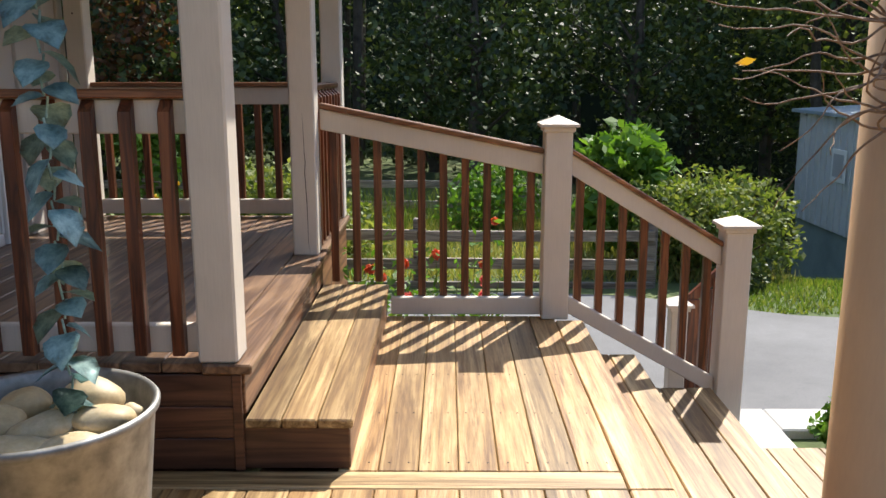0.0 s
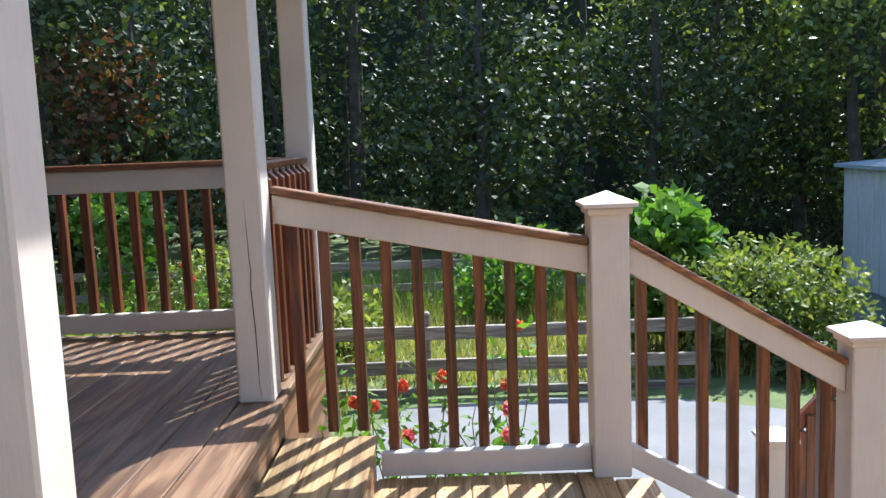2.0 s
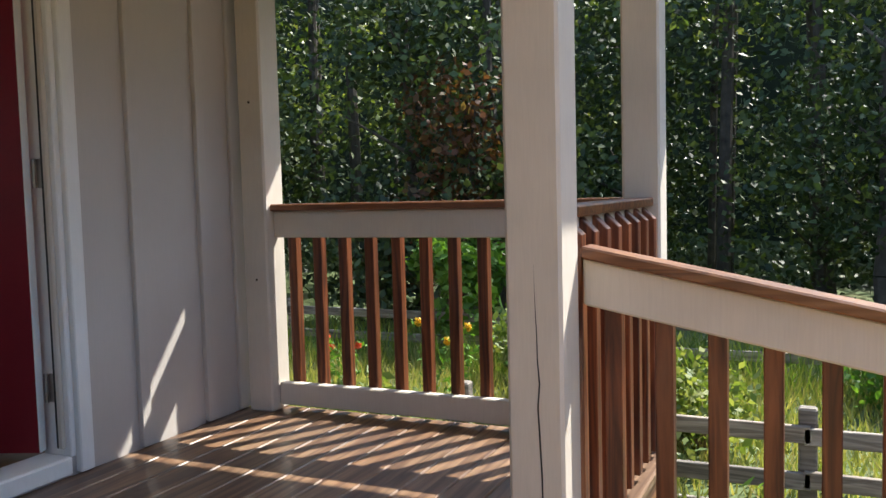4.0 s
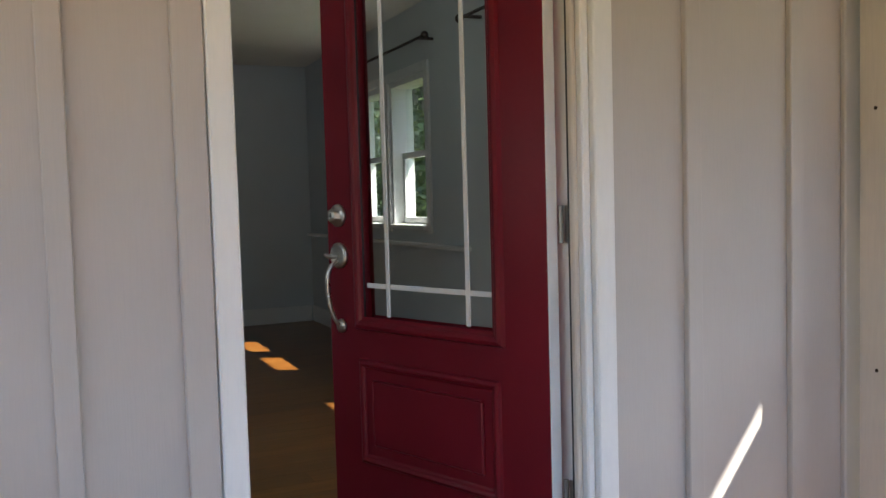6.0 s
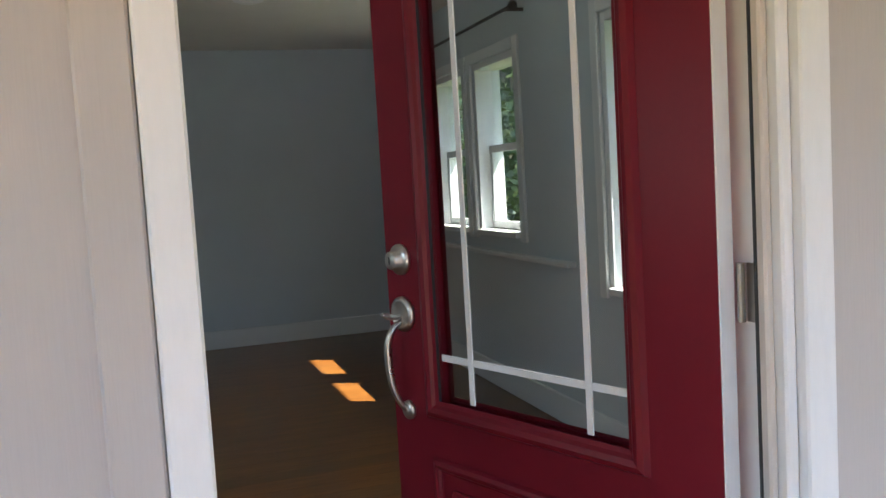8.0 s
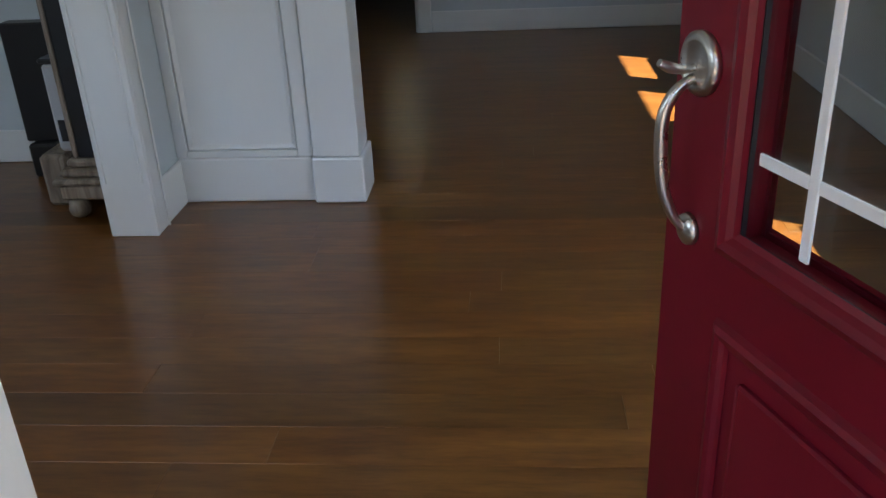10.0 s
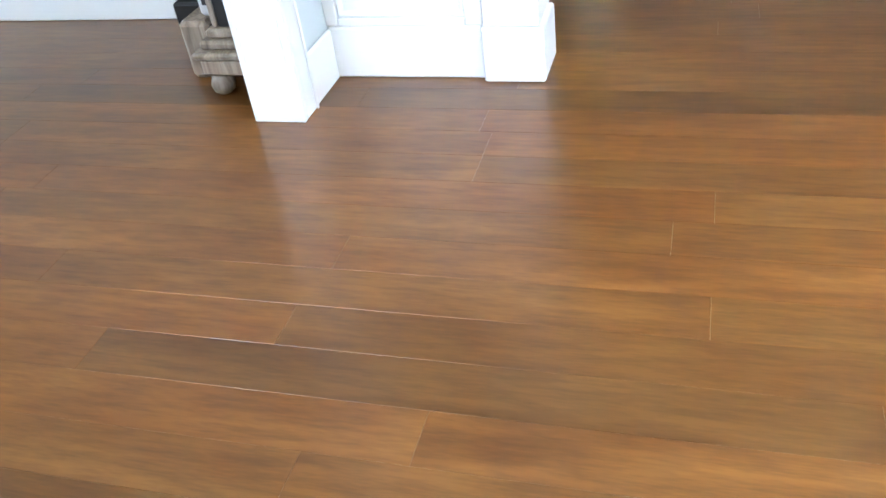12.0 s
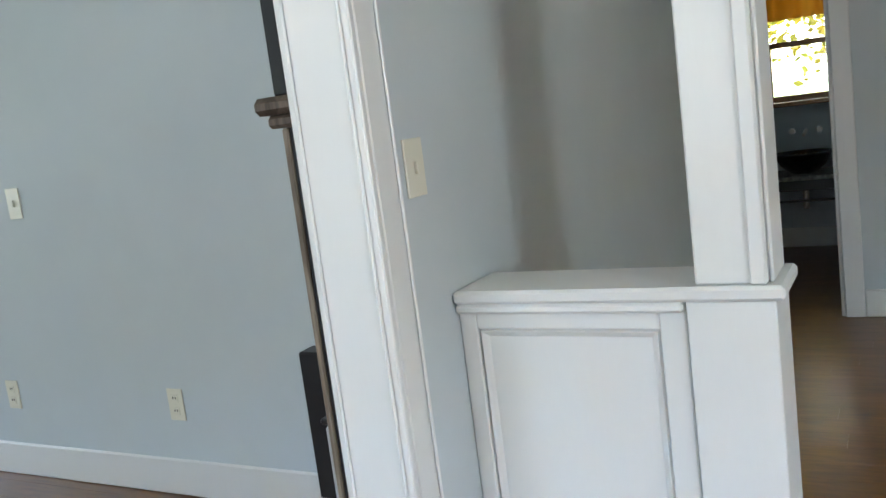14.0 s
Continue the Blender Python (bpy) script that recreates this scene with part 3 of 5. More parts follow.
for z in (0.70, 1.445, 2.26):
    hinge = thing("door_hinge", "steel butt hinge on the door jamb", "hinge", (-2.80, 5.03, z), "hinges of the front door")
    part("knuckle", rod(bmesh.new(), (-2.757, 5.016, z - 0.05), (-2.757, 5.016, z + 0.05), 0.007, None, 12), M_HINGE, hinge)
    part("hinge_leaf", block(-2.755, -2.715, 5.0265, 5.0298, z - 0.05, z + 0.05, 0.001), M_HINGE, hinge)

# ---- railings ----


def post(name, label, x0, x1, y0, y1, z0, z1, material=M_CREAM, group="porch posts"):
    bm = block(x0, x1, y0, y1, z0, z1, 0.008)
    return solo(name, bm, material, label, "post", group)


post("porch_post", "square cream painted porch post with a bright sunlit edge", -0.974, -0.838, 2.994, 3.134, PORCH, 2.66)
cracked = post("porch_post", "square cream painted porch post with a drying crack", -0.955, -0.82, 4.76, 4.905, PORCH, 2.66)
post("porch_post", "square cream painted corner post of the porch", -0.955, -0.82, 5.975, 6.11, PORCH, 2.66)
post("porch_post", "square cream painted post against the house wall", -2.625, -2.50, 5.972, 6.11, PORCH, 2.66)


bm = bmesh.new()
line = [Vector((-0.885 + 0.012 * noise.noise((0, 0, k * 0.9)) + 0.0012 * k, 4.7594, 1.18 - 0.055 * k)) for k in range(15)]
rows = [[bm.verts.new(p + Vector((d * 0.0022 * math.sin(math.pi * (k + 0.3) / 15.5), 0, 0))) for d in (-1, 1)] for k, p in enumerate(line)]
for a, b in zip(rows, rows[1:]):
    bm.faces.new((a[0], a[1], b[1], b[0]))
part("crack", bm, M_BLACK, cracked, "thin drying crack")
for x, y, z in ((-2.565, 5.9714, 1.75), (-2.56, 5.9714, 0.98), (-2.545, 5.9714, 2.2)):
    part("nail_head", rod(bmesh.new(), (x, y - 0.0006, z), (x, y + 0.004, z), 0.006, None, 8), M_BRONZE, bpy.data.objects["porch_post.003"])


def newel(label, x, y, z0, h, w):
    e = thing("newel_post", label, "newel post", (x, y, z0), "capped stair posts")
    part("shaft", block(x - w / 2, x + w / 2, y - w / 2, y + w / 2, z0, z0 + h - 0.075, 0.006), M_CREAM, e)
    bm = block(x - w / 2 - 0.012, x + w / 2 + 0.012, y - w / 2 - 0.012, y + w / 2 + 0.012, z0 + h - 0.09, z0 + h - 0.062, 0.005)
    part("cap_moulding", bm, M_CREAM, e)
    bm = bmesh.new()
    k = w / 2 + 0.03
    base = [bm.verts.new((x + a * k, y + b * k, z0 + h - 0.061)) for a, b in ((-1, -1), (1, -1), (1, 1), (-1, 1))]
    rim = [bm.verts.new((x + a * k, y + b * k, z0 + h - 0.045)) for a, b in ((-1, -1), (1, -1), (1, 1), (-1, 1))]
    tip = bm.verts.new((x, y, z0 + h))
    bm.faces.new(base[::-1])
    for i in range(4):
        j = (i + 1) % 4
        bm.faces.new((base[i], base[j], rim[j], rim[i]))
        bm.faces.new((rim[i], rim[j], tip))
    part("pyramid_cap", bm, M_CREAM, e)
    return e


newel("cream newel post with a pyramid cap on the landing", 0.49, 4.955, 0.0, 1.145, 0.15)
newel("cream newel post with a pyramid cap at the stair foot", 1.505, 4.95, -0.66, 1.25, 0.15)
newel("short cream capped post beside the drive", 1.335, 5.42, GROUND, 0.72, 0.105)


def beam(bm, a, b, w, h):
    """A bar between two points at its top middle, plumb sided and plumb ended, running along x or y."""
    a, b = Vector(a), Vector(b)
    d = (b - a)
    side = Vector((-d.y, d.x, 0)).normalized() * (w / 2)
    v = [bm.verts.new(p + s + Vector((0, 0, dz))) for p in (a, b) for s in (-side, side) for dz in (0, -h)]
    for f in ((0, 2, 3, 1), (4, 5, 7, 6), (0, 4, 6, 2), (1, 3, 7, 5), (0, 1, 5, 4), (2, 6, 7, 3)):
        bm.faces.new([v[i] for i in f])
    edges = list({e for q in v for e in q.link_edges})
    bmesh.ops.bevel(bm, geom=edges, offset=0.005, segments=1, affect="EDGES")
    return bm


def railing(label, base, a, b, low_a, low_b, count, cap=(0.092, 0.03), band=0.115, bal=0.043, side=(0.0, 0.0), cut=None):
    """A rail from a to b (top middles of the cap) with a painted band, balusters and a painted bottom rail."""
    e = thing("railing", label, "railing", base, "porch and stair railings")
    a, b, low_a, low_b = (Vector(p) for p in (a, b, low_a, low_b))
    part("cap_rail", beam(bmesh.new(), a, b, *cap), M_CAP, e, "red-brown stained cap rail")
    drop = Vector((0, 0, cap[1] + 0.001))
    part("top_rail", beam(bmesh.new(), a - drop, b - drop, 0.04, band), M_CREAM, e)
    if low_a:
        part("bottom_rail", beam(bmesh.new(), low_a, low_b, 0.042, 0.10), M_CREAM, e)
    s = Vector((*side, 0))
    for k in range(count):
        u = (k + 0.5) / count
        p, q = a.lerp(b, u) - drop, low_a.lerp(low_b, u)
        lo = q.z - 0.10 if cut is None else cut(p.x, p.y)
        me = block(-bal / 2, bal / 2, -bal / 2, bal / 2, lo, p.z - 0.002, 0.003)
        for v in me.verts:
            if v.co.z > p.z - 0.02 and v.co.dot(s) > 0:
                v.co.z -= 0.036
        ob = part("baluster", me, M_STAIN, e)
        ob.location = Vector((p.x, p.y, 0)) + s
    return e


railing("cream and red-brown railing along the back of the porch", (-1.7, 6.04, PORCH), (-2.498, 6.045, 1.308), (-0.957, 6.045, 1.308),
        (-2.498, 6.045, PORCH + 0.125), (-0.957, 6.045, PORCH + 0.125), 12, side=(0, 0.042))
railing("cream and red-brown railing on the porch's outer edge", (-0.89, 5.44, PORCH), (-0.888, 4.907, 1.308), (-0.888, 5.973, 1.308),
        (-0.888, 4.907, PORCH + 0.125), (-0.888, 5.973, PORCH + 0.125), 8, side=(0.042, 0))
railing("cream and red-brown railing across the front of the porch", (-1.7, 3.06, PORCH), (-2.655, 3.06, 1.322), (-0.976, 3.06, 1.322),
        (-2.655, 3.06, PORCH + 0.125), (-0.976, 3.06, PORCH + 0.125), 13, side=(0, -0.042))
railing("sloping railing from the porch down to the landing newel", (-0.2, 4.96, 0), (-0.818, 4.955, 1.212), (0.413, 4.955, 0.965),
        (-0.44, 4.955, 0.115), (0.413, 4.955, 0.115), 10, side=(0, 0.042), cut=lambda x, y: STEP + 0.002 if x < -0.43 else 0.02)
railing("steep stair railing between the two capped newels", (1.0, 4.96, -0.4), (0.567, 4.95, 0.965), (1.428, 4.95, 0.445),
        (0.567, 4.95, 0.125), (1.428, 4.95, -0.36), 7, side=(0, 0.042))
gate = thing("low_gate", "low red-brown stained slat gate beside the stair foot", "gate", (1.42, 5.45, GROUND))
part("top_bar", beam(bmesh.new(), (1.392, 5.43, 0.0), (1.69, 5.43, 0.30), 0.04, 0.09), M_STAIN, gate)
for k in range(4):
    part("slat", block(1.392 + 0.074 * k, 1.462 + 0.074 * k, 5.39, 5.408, GROUND + 0.027, -0.02 + 0.07 * k, 0.003), M_STAIN, gate)

# ---- landing, steps, decks: boards ----
BW = 0.1395
decking(landing, "board", [-0.505 + 0.1425 * k for k in range(7)], BW, 2.994, 4.955, 0.0, M_DECK)
part("edge_board", block(0.495, 0.648, 2.862, 4.87, -0.036, 0.0, 0.005), M_DECK, landing)
part("front_board", block(-2.64, 0.491, 2.862, 2.990, -0.036, 0.0, 0.005), M_DECKX, landing)
part("riser", block(0.605, 0.625, 2.90, 4.95, LOWER, -0.037), M_RISER, landing)
bm = bmesh.new()
for k in range(7):
    for y in (3.06, 3.52, 3.98, 4.44, 4.82):
        for d in (0.035, 0.105):
            rod(bm, (-0.505 + 0.1425 * k + d, y, -0.01), (-0.505 + 0.1425 * k + d, y, 0.0006), 0.0045, None, 7)
tagged(part("screw_heads", bm, M_BRONZE, landing, "small dark deck screws"), "", "", "", "stuff")
step_low = thing("deck_step", "broad golden board step up to the porch", "step", (-0.63, 3.96, 0))
for k in range(3):
    part("board", block(-0.822 + 0.126 * k, -0.700 + 0.126 * k, 2.985, 4.925, STEP - 0.034, STEP, 0.005), M_DECK, step_low)
part("riser", block(-0.478, -0.460, 3.02, 4.92, 0.003, STEP - 0.035), M_RISER, step_low)
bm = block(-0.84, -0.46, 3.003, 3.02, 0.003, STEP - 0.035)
part("end_board", bm, M_RISERX, step_low, "red-brown end board with its shade put into the colour")
# treads running down to the drive
for i, (x0, x1, z) in enumerate(((0.652, 0.952, -0.2), (0.956, 1.40, -0.4))):
    tread = thing("stair_tread", "row of pale golden boards forming a stair tread", "step", ((x0 + x1) / 2, 3.5, z), "treads down to the drive")
    w = (x1 - x0) / (2 + i)
    for k in range(2 + i):
        part("board", block(x0 + w * k + 0.002, x0 + w * (k + 1) - 0.002, -2.4, 4.87, z - 0.036, z, 0.005), M_DECK, tread)
    part("riser", block(x1 - 0.045, x1 - 0.027, -2.4, 4.86, z - 0.20, z - 0.037), M_RISER, tread)
    part("stringer", block(x0 - 0.03, x1 - 0.05, 4.72, 4.86, GROUND, z - 0.037), M_RISERX, tread)
decking(near_deck, "board", [-0.505 + 0.1425 * (6 - k) for k in range(22)], BW, -2.45, 2.858, 0.0, M_DECK)
part("edge_board", block(0.495, 0.648, -2.45, 2.858, -0.036, 0.0, 0.005), M_DECK, near_deck)
part("riser", block(0.605, 0.625, -2.45, 2.896, LOWER, -0.037), M_RISER, near_deck)
decking(boardwalk, "board", [1.308 + 0.1425 * k for k in range(20)], BW, -2.45, 4.50, -0.6, M_DECK)
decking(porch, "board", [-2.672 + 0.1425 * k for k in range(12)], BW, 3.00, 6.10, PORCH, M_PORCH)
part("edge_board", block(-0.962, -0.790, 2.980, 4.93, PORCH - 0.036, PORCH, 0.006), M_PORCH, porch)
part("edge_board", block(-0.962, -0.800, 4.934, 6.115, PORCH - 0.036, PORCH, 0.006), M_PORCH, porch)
part("riser", block(-0.86, -0.8245, 3.022, 4.93, STEP + 0.003, PORCH - 0.038), M_RISER, porch)
part("side_skirt", block(-0.86, -0.8245, 4.934, 6.10, GROUND, PORCH - 0.038), M_RISER, porch)
# front skirt in the darker wood, shade included in its colour
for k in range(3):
    part("skirt_board", block(-2.66, -0.84, 2.995, 3.021, 0.003 + 0.118 * k, 0.118 * (k + 1), 0.003), M_RISERX, porch, "skirt board with its shade put into the dark colour")
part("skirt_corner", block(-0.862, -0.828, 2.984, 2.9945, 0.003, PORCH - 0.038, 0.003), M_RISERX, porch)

# ---- galvanised tub, stones, rain chain ----
TX, TY, TZ = -1.17, 2.26, LOWER
tub = thing("metal_tub", "dented galvanised steel tub filled with river stones", "tub", (TX, TY, 0))
bm = lathe(bmesh.new(), [(0.225, 0.2005), (0.234, 0.215), (0.285, 0.70), (0.297, 0.715), (0.300, 0.73), (0.292, 0.74), (0.280, 0.73), (0.274, 0.70), (0.262, 0.60)], 48, (TX, TY, TZ))
part("shell", bm, M_GALV, tub)
part("fill", lathe(bmesh.new(), [(0.262, 0.60), (0.001, 0.61)], 32, (TX, TY, TZ)), M_SOIL, tub, "dark bed under the stones")


def stone(x, y, z, sx, sy, sz, turn, seed):
    bm = bmesh.new()
    bmesh.ops.create_icosphere(bm, subdivisions=3, radius=1.0)
    for v in bm.verts:
        d = 1 + 0.16 * noise.noise(v.co * 1.1 + Vector((seed * 7.3, 0, 0))) + 0.05 * noise.noise(v.co * 3 + Vector((0, seed * 3.1, 0)))
        v.co = Vector((v.co.x * sx, v.co.y * sy, v.co.z * sz)) * d
    for f in bm.faces:
        f.smooth = True
    ob = solo("river_stone", bm, M_ROCK, "smooth tan river stone lying in the metal tub", "stone", "stones in the tub")
    ob.location, ob.rotation_euler = (x, y, z), (0.15 * math.sin(seed * 5), 0.15 * math.cos(seed * 3), turn)


for k, (dx, dy, dz, sx, sy, sz, tn) in enumerate(((0.08, 0.11, 0.63, 0.085, 0.065, 0.055, 0.3), (0.16, 0.02, 0.615, 0.075, 0.05, 0.035, 0.5), (0.02, -0.02, 0.61, 0.085, 0.045, 0.032, 0.4),
                                                  (-0.10, 0.12, 0.61, 0.07, 0.055, 0.045, 1.1), (-0.14, 0.0, 0.60, 0.09, 0.06, 0.045, 0.2), (-0.02, -0.12, 0.595, 0.10, 0.05, 0.03, 0.3),
                                                  (0.11, -0.10, 0.59, 0.08, 0.045, 0.03, 0.6), (-0.16, -0.11, 0.60, 0.06, 0.05, 0.04, 2.0), (0.20, 0.10, 0.60, 0.03, 0.025, 0.025, 0), (0.0, 0.19, 0.59, 0.05, 0.04, 0.03, 0.7))):
    stone(TX + dx, TY + dy, TZ + dz + 0.075, sx * 1.12, sy * 1.12, sz * 1.2, tn, k + 1)

chain = thing("rain_chain", "rain chain of verdigris copper leaves hanging into the tub", "rain chain", (TX + 0.09, TY, TZ + 0.62))
bm = bmesh.new()
for k in range(46):
    z = TZ + 0.62 + 0.05 * k
    rod(bm, (TX + 0.09, TY, z), (TX + 0.09 + (0.006 if k % 2 else -0.006), TY + (0.004 if k % 2 else -0.004), z + 0.05), 0.003, None, 6)
part("link_strand", bm, M_PATINA, chain)


def copper_leaf(size, cup):
    bm = bmesh.new()
    outline = [(0.0, 0.0), (0.16, 0.34), (0.42, 0.52), (0.72, 0.44), (1.0, 0.0)]
    n_row = []
    for u, w in outline:
        row = [bm.verts.new((u * size, s * w * size, -cup * size * (u * u) + 0.18 * size * s * s * w)) for s in ((-1, -0.5, 0, 0.5, 1) if w else (0,))]
        n_row.append(row)
    for a, b in zip(n_row, n_row[1:]):
        if len(a) == 1:
            for i in range(4):
                bm.faces.new((a[0], b[i], b[i + 1]))
        elif len(b) == 1:
            for i in range(4):
                bm.faces.new((a[i], b[0], a[i + 1]))
        else:
            for i in range(4):
                bm.faces.new((a[i], b[i], b[i + 1], a[i + 1]))
    for f in bm.faces:
        f.smooth = True
    bmesh.ops.solidify(bm, geom=list(bm.faces), thickness=0.002)
    return to_mesh("leaf_cup", bm, M_PATINA)


LEAFS = [copper_leaf(s, c) for s, c in ((0.082, 0.55), (0.092, 0.75), (0.074, 0.4))]
rng = random.Random(5)
for k in range(27):
    for j in range(3):
        ob = piece("leaf_cup", LEAFS[(k + j) % 3], chain, (TX + 0.09, TY, TZ + 0.66 + 0.084 * k + 0.02 * j), 2.1 * j + 0.8 * k + rng.uniform(-0.3, 0.3))
        ob.rotation_euler.x, ob.rotation_euler.y = rng.uniform(-0.3, 0.3), rng.uniform(-0.15, 0.5)

# ---- tan column with a bare vine ----
column = solo("tan_column", lathe(bmesh.new(), [(0.16, -0.4), (0.16, -0.3), (0.145, -0.28), (0.135, 2.66)], 40, (1.245, 2.74, 0.0)), M_TAN, "smooth tan painted column beside the boardwalk", "column")


def wander(bm, start, way, length, r, seed, droop=0.0, seg=12):
    rg = random.Random(seed)
    p, d = Vector(start), Vector(way).normalized()
    out = [p.copy()]
    for k in range(seg):
        d = (d + Vector((rg.uniform(-0.35, 0.35), rg.uniform(-0.35, 0.35), rg.uniform(-0.35, 0.35) - droop))).normalized()
        q = p + d * length / seg
        rod(bm, p, q, r * (1 - 0.7 * k / seg), r * (1 - 0.7 * (k + 1) / seg), 6)
        p = q
        out.append(p.copy())
    return out


vine = thing("bare_vine", "tangle of dry vine twigs round the tan column", "vine", (1.0, 2.6, -0.2))
for k in range(26):
    bm = bmesh.new()
    wander(bm, (1.12 + 0.02 * (k % 3), 2.62 - 0.02 * (k % 4), 1.22 + 0.05 * (k % 9)), (-1.0, -0.1, 0.30 - 0.10 * (k % 7)), 0.30 + 0.05 * (k % 8), 0.0045, 40 + k, 0.06 if k % 2 else -0.03)
    part("twig", bm, M_TWIG, vine)

def leaves_mesh(name, points, sizes, material, seed, narrow=0.45, flat=0.0):
    """Many small folded leaves in one mesh: four corners each, turned at random."""
    r = np.random.RandomState(seed)
    n = len(points)
    p = np.asarray(points, float)
    a = r.normal(size=(n, 3))
    a[:, 2] *= 1 - 0.5 * flat
    a /= np.linalg.norm(a, axis=1)[:, None]
    b = np.cross(a, r.normal(size=(n, 3)) * (1 - flat) + np.array([0, 0, flat]))
    b /= np.linalg.norm(b, axis=1)[:, None] + 1e-9
    c = np.cross(a, b)
    s = np.asarray(sizes)[:, None]
    v = np.stack([p - a * s * 0.5, p + b * s * narrow * 0.5 - c * s * 0.08, p + a * s * 0.5, p - b * s * narrow * 0.5 - c * s * 0.08], 1).reshape(-1, 3)
    me = bpy.data.meshes.new(name)
    me.vertices.add(4 * n)
    me.vertices.foreach_set("co", v.ravel())
    me.loops.add(4 * n)
    me.loops.foreach_set("vertex_index", np.arange(4 * n))
    me.polygons.add(n)
    me.polygons.foreach_set("loop_start", np.arange(0, 4 * n, 4))
    me.update(calc_edges=True)
    me.materials.append(material)
    return me


bm_leaf = leaves_mesh("yellow_leaf", [(0.66, 2.50, 1.40), (0.665, 2.49, 1.405), (0.655, 2.50, 1.395)], [0.055, 0.05, 0.045], M_YELLOW, 3)
under(new("yellow_leaf", bm_leaf), vine)
rr = np.random.RandomState(8)
under(new("green_leaf", leaves_mesh("green_leaf", np.c_[rr.uniform(0.95, 1.2, 26), rr.uniform(2.5, 2.6, 26), rr.uniform(1.5, 1.75, 26)], rr.uniform(0.03, 0.07, 26), M_LEAF, 9)), vine)

# ---- interior: floor boards ----
floor = thing("floor", "glossy reddish-brown bamboo floor boards", "floor", (-4, 4, FLOOR), "", "structure")
PW = 0.127
rng = random.Random(21)
near_meshes = {}
far_verts, far_faces = [], []
count = 0
x = IN_X
while x > -10.28:
    y = -2.26 - rng.uniform(0, 1.5)
    while y < NORTH_IN:
        ln = rng.choice((1.22, 1.53, 1.83, 1.83))
        y0, y1 = max(y, -2.26), min(y + ln, NORTH_IN)
        if y1 - y0 > 0.03:
            if x > -5.4 and y1 > 1.6 and count < 300:
                key = round(y1 - y0, 2)
                if key not in near_meshes:
                    near_meshes[key] = to_mesh("floor_board", block(-PW + 0.0002, -0.0002, 0.0002, y1 - y0 - 0.0002, -0.018, 0, 0.0004), M_FLOOR)
                piece("floor_board", near_meshes[key], floor, (x, y0, FLOOR))
                count += 1
            else:
                i = len(far_verts)
                far_verts += [(x - a, b, FLOOR - c) for c in (0.0, 0.018) for a, b in ((0.0003, y0 + 0.0003), (PW - 0.0003, y0 + 0.0003), (PW - 0.0003, y1 - 0.0003), (0.0003, y1 - 0.0003))]
                far_faces += [(i + 3, i + 2, i + 1, i), (i, i + 1, i + 5, i + 4), (i + 1, i + 2, i + 6, i + 5), (i + 2, i + 3, i + 7, i + 6), (i + 3, i, i + 4, i + 7)]
        y += ln
    x -= PW
me = bpy.data.meshes.new("far_boards")
me.from_pydata(far_verts, [], far_faces)
me.materials.append(M_FLOOR)
tagged(under(new("far_boards", me), floor), "reddish-brown boards further in", "", "", "stuff")

# ---- interior: cased opening, half wall, column ----
opening = thing("cased_opening", "white cased end of the hall wall", "opening trim", (-5.0, 3.12, FLOOR), "", "structure")
part("casing", block(-5.0, -4.982, 3.042, 3.208, FLOOR, CEIL - 0.3, 0.003), M_INTRIM, opening)
part("side_casing", block(-5.09, -5.0005, 3.1905, 3.208, FLOOR, CEIL - 0.3, 0.004), M_INTRIM, opening)
part("side_casing", block(-5.09, -5.0005, 3.042, 3.0595, FLOOR, CEIL - 0.3, 0.004), M_INTRIM, opening)
for y0, y1 in ((3.058, 3.066), (3.184, 3.192)):
    part("casing_bead", block(-4.9815, -4.974, y0, y1, FLOOR + 0.19, CEIL - 0.3, 0.003), M_INTRIM, opening)
part("casing_bead", block(-5.078, -5.068, 3.2085, 3.215, FLOOR, CEIL - 0.3, 0.003), M_INTRIM, opening)
half = thing("half_wall", "white panelled half wall with a moulded cap", "half wall", (-5.36, 3.5, FLOOR), "", "structure")
HX, HB, HT = -5.30, -5.44, 1.30
part("core", block(HB, HX, 3.191, 3.858, FLOOR, HT, 0), M_INTRIM, half)
for y0, y1, z0, z1 in ((3.191, 3.232, FLOOR + 0.17, HT), (3.637, 3.69, FLOOR + 0.17, HT), (3.2325, 3.6365, HT - 0.06, HT), (3.2325, 3.6365, FLOOR + 0.17, FLOOR + 0.195)):
    part("frame_strip", block(HX, HX + 0.016, y0, y1, z0, z1, 0.003), M_INTRIM, half)
bm = bmesh.new()
prof = [(0, 0.002), (0.006, 0.012), (0.012, 0.008), (0.02, 0.0)]
loops = [[bm.verts.new((HX + h, y, z)) for y, z in ((3.2325 + u, FLOOR + 0.195 + u), (3.6365 - u, FLOOR + 0.195 + u), (3.6365 - u, HT - 0.06 - u), (3.2325 + u, HT - 0.06 - u))] for u, h in prof]
for a, b in zip(loops, loops[1:]):
    for k in range(4):
        bm.faces.new((a[k], a[(k + 1) % 4], b[(k + 1) % 4], b[k]))
part("panel_moulding", bm, M_INTRIM, half)
part("pilaster", block(HB - 0.012, HX + 0.03, 3.695, 3.860, FLOOR + 0.172, HT, 0.003), M_INTRIM, half)
part("plinth", block(HB - 0.02, HX + 0.045, 3.688, 3.874, FLOOR, FLOOR + 0.17, 0.006), M_INTRIM, half)
part("baseboard", block(HX, HX + 0.018, 3.192, 3.687, FLOOR, FLOOR + 0.168, 0.006), M_INTRIM, half)
part("cap", block(HB - 0.03, HX + 0.042, 3.192, 3.878, HT + 0.0005, HT + 0.03, 0.007), M_INTRIM, half)
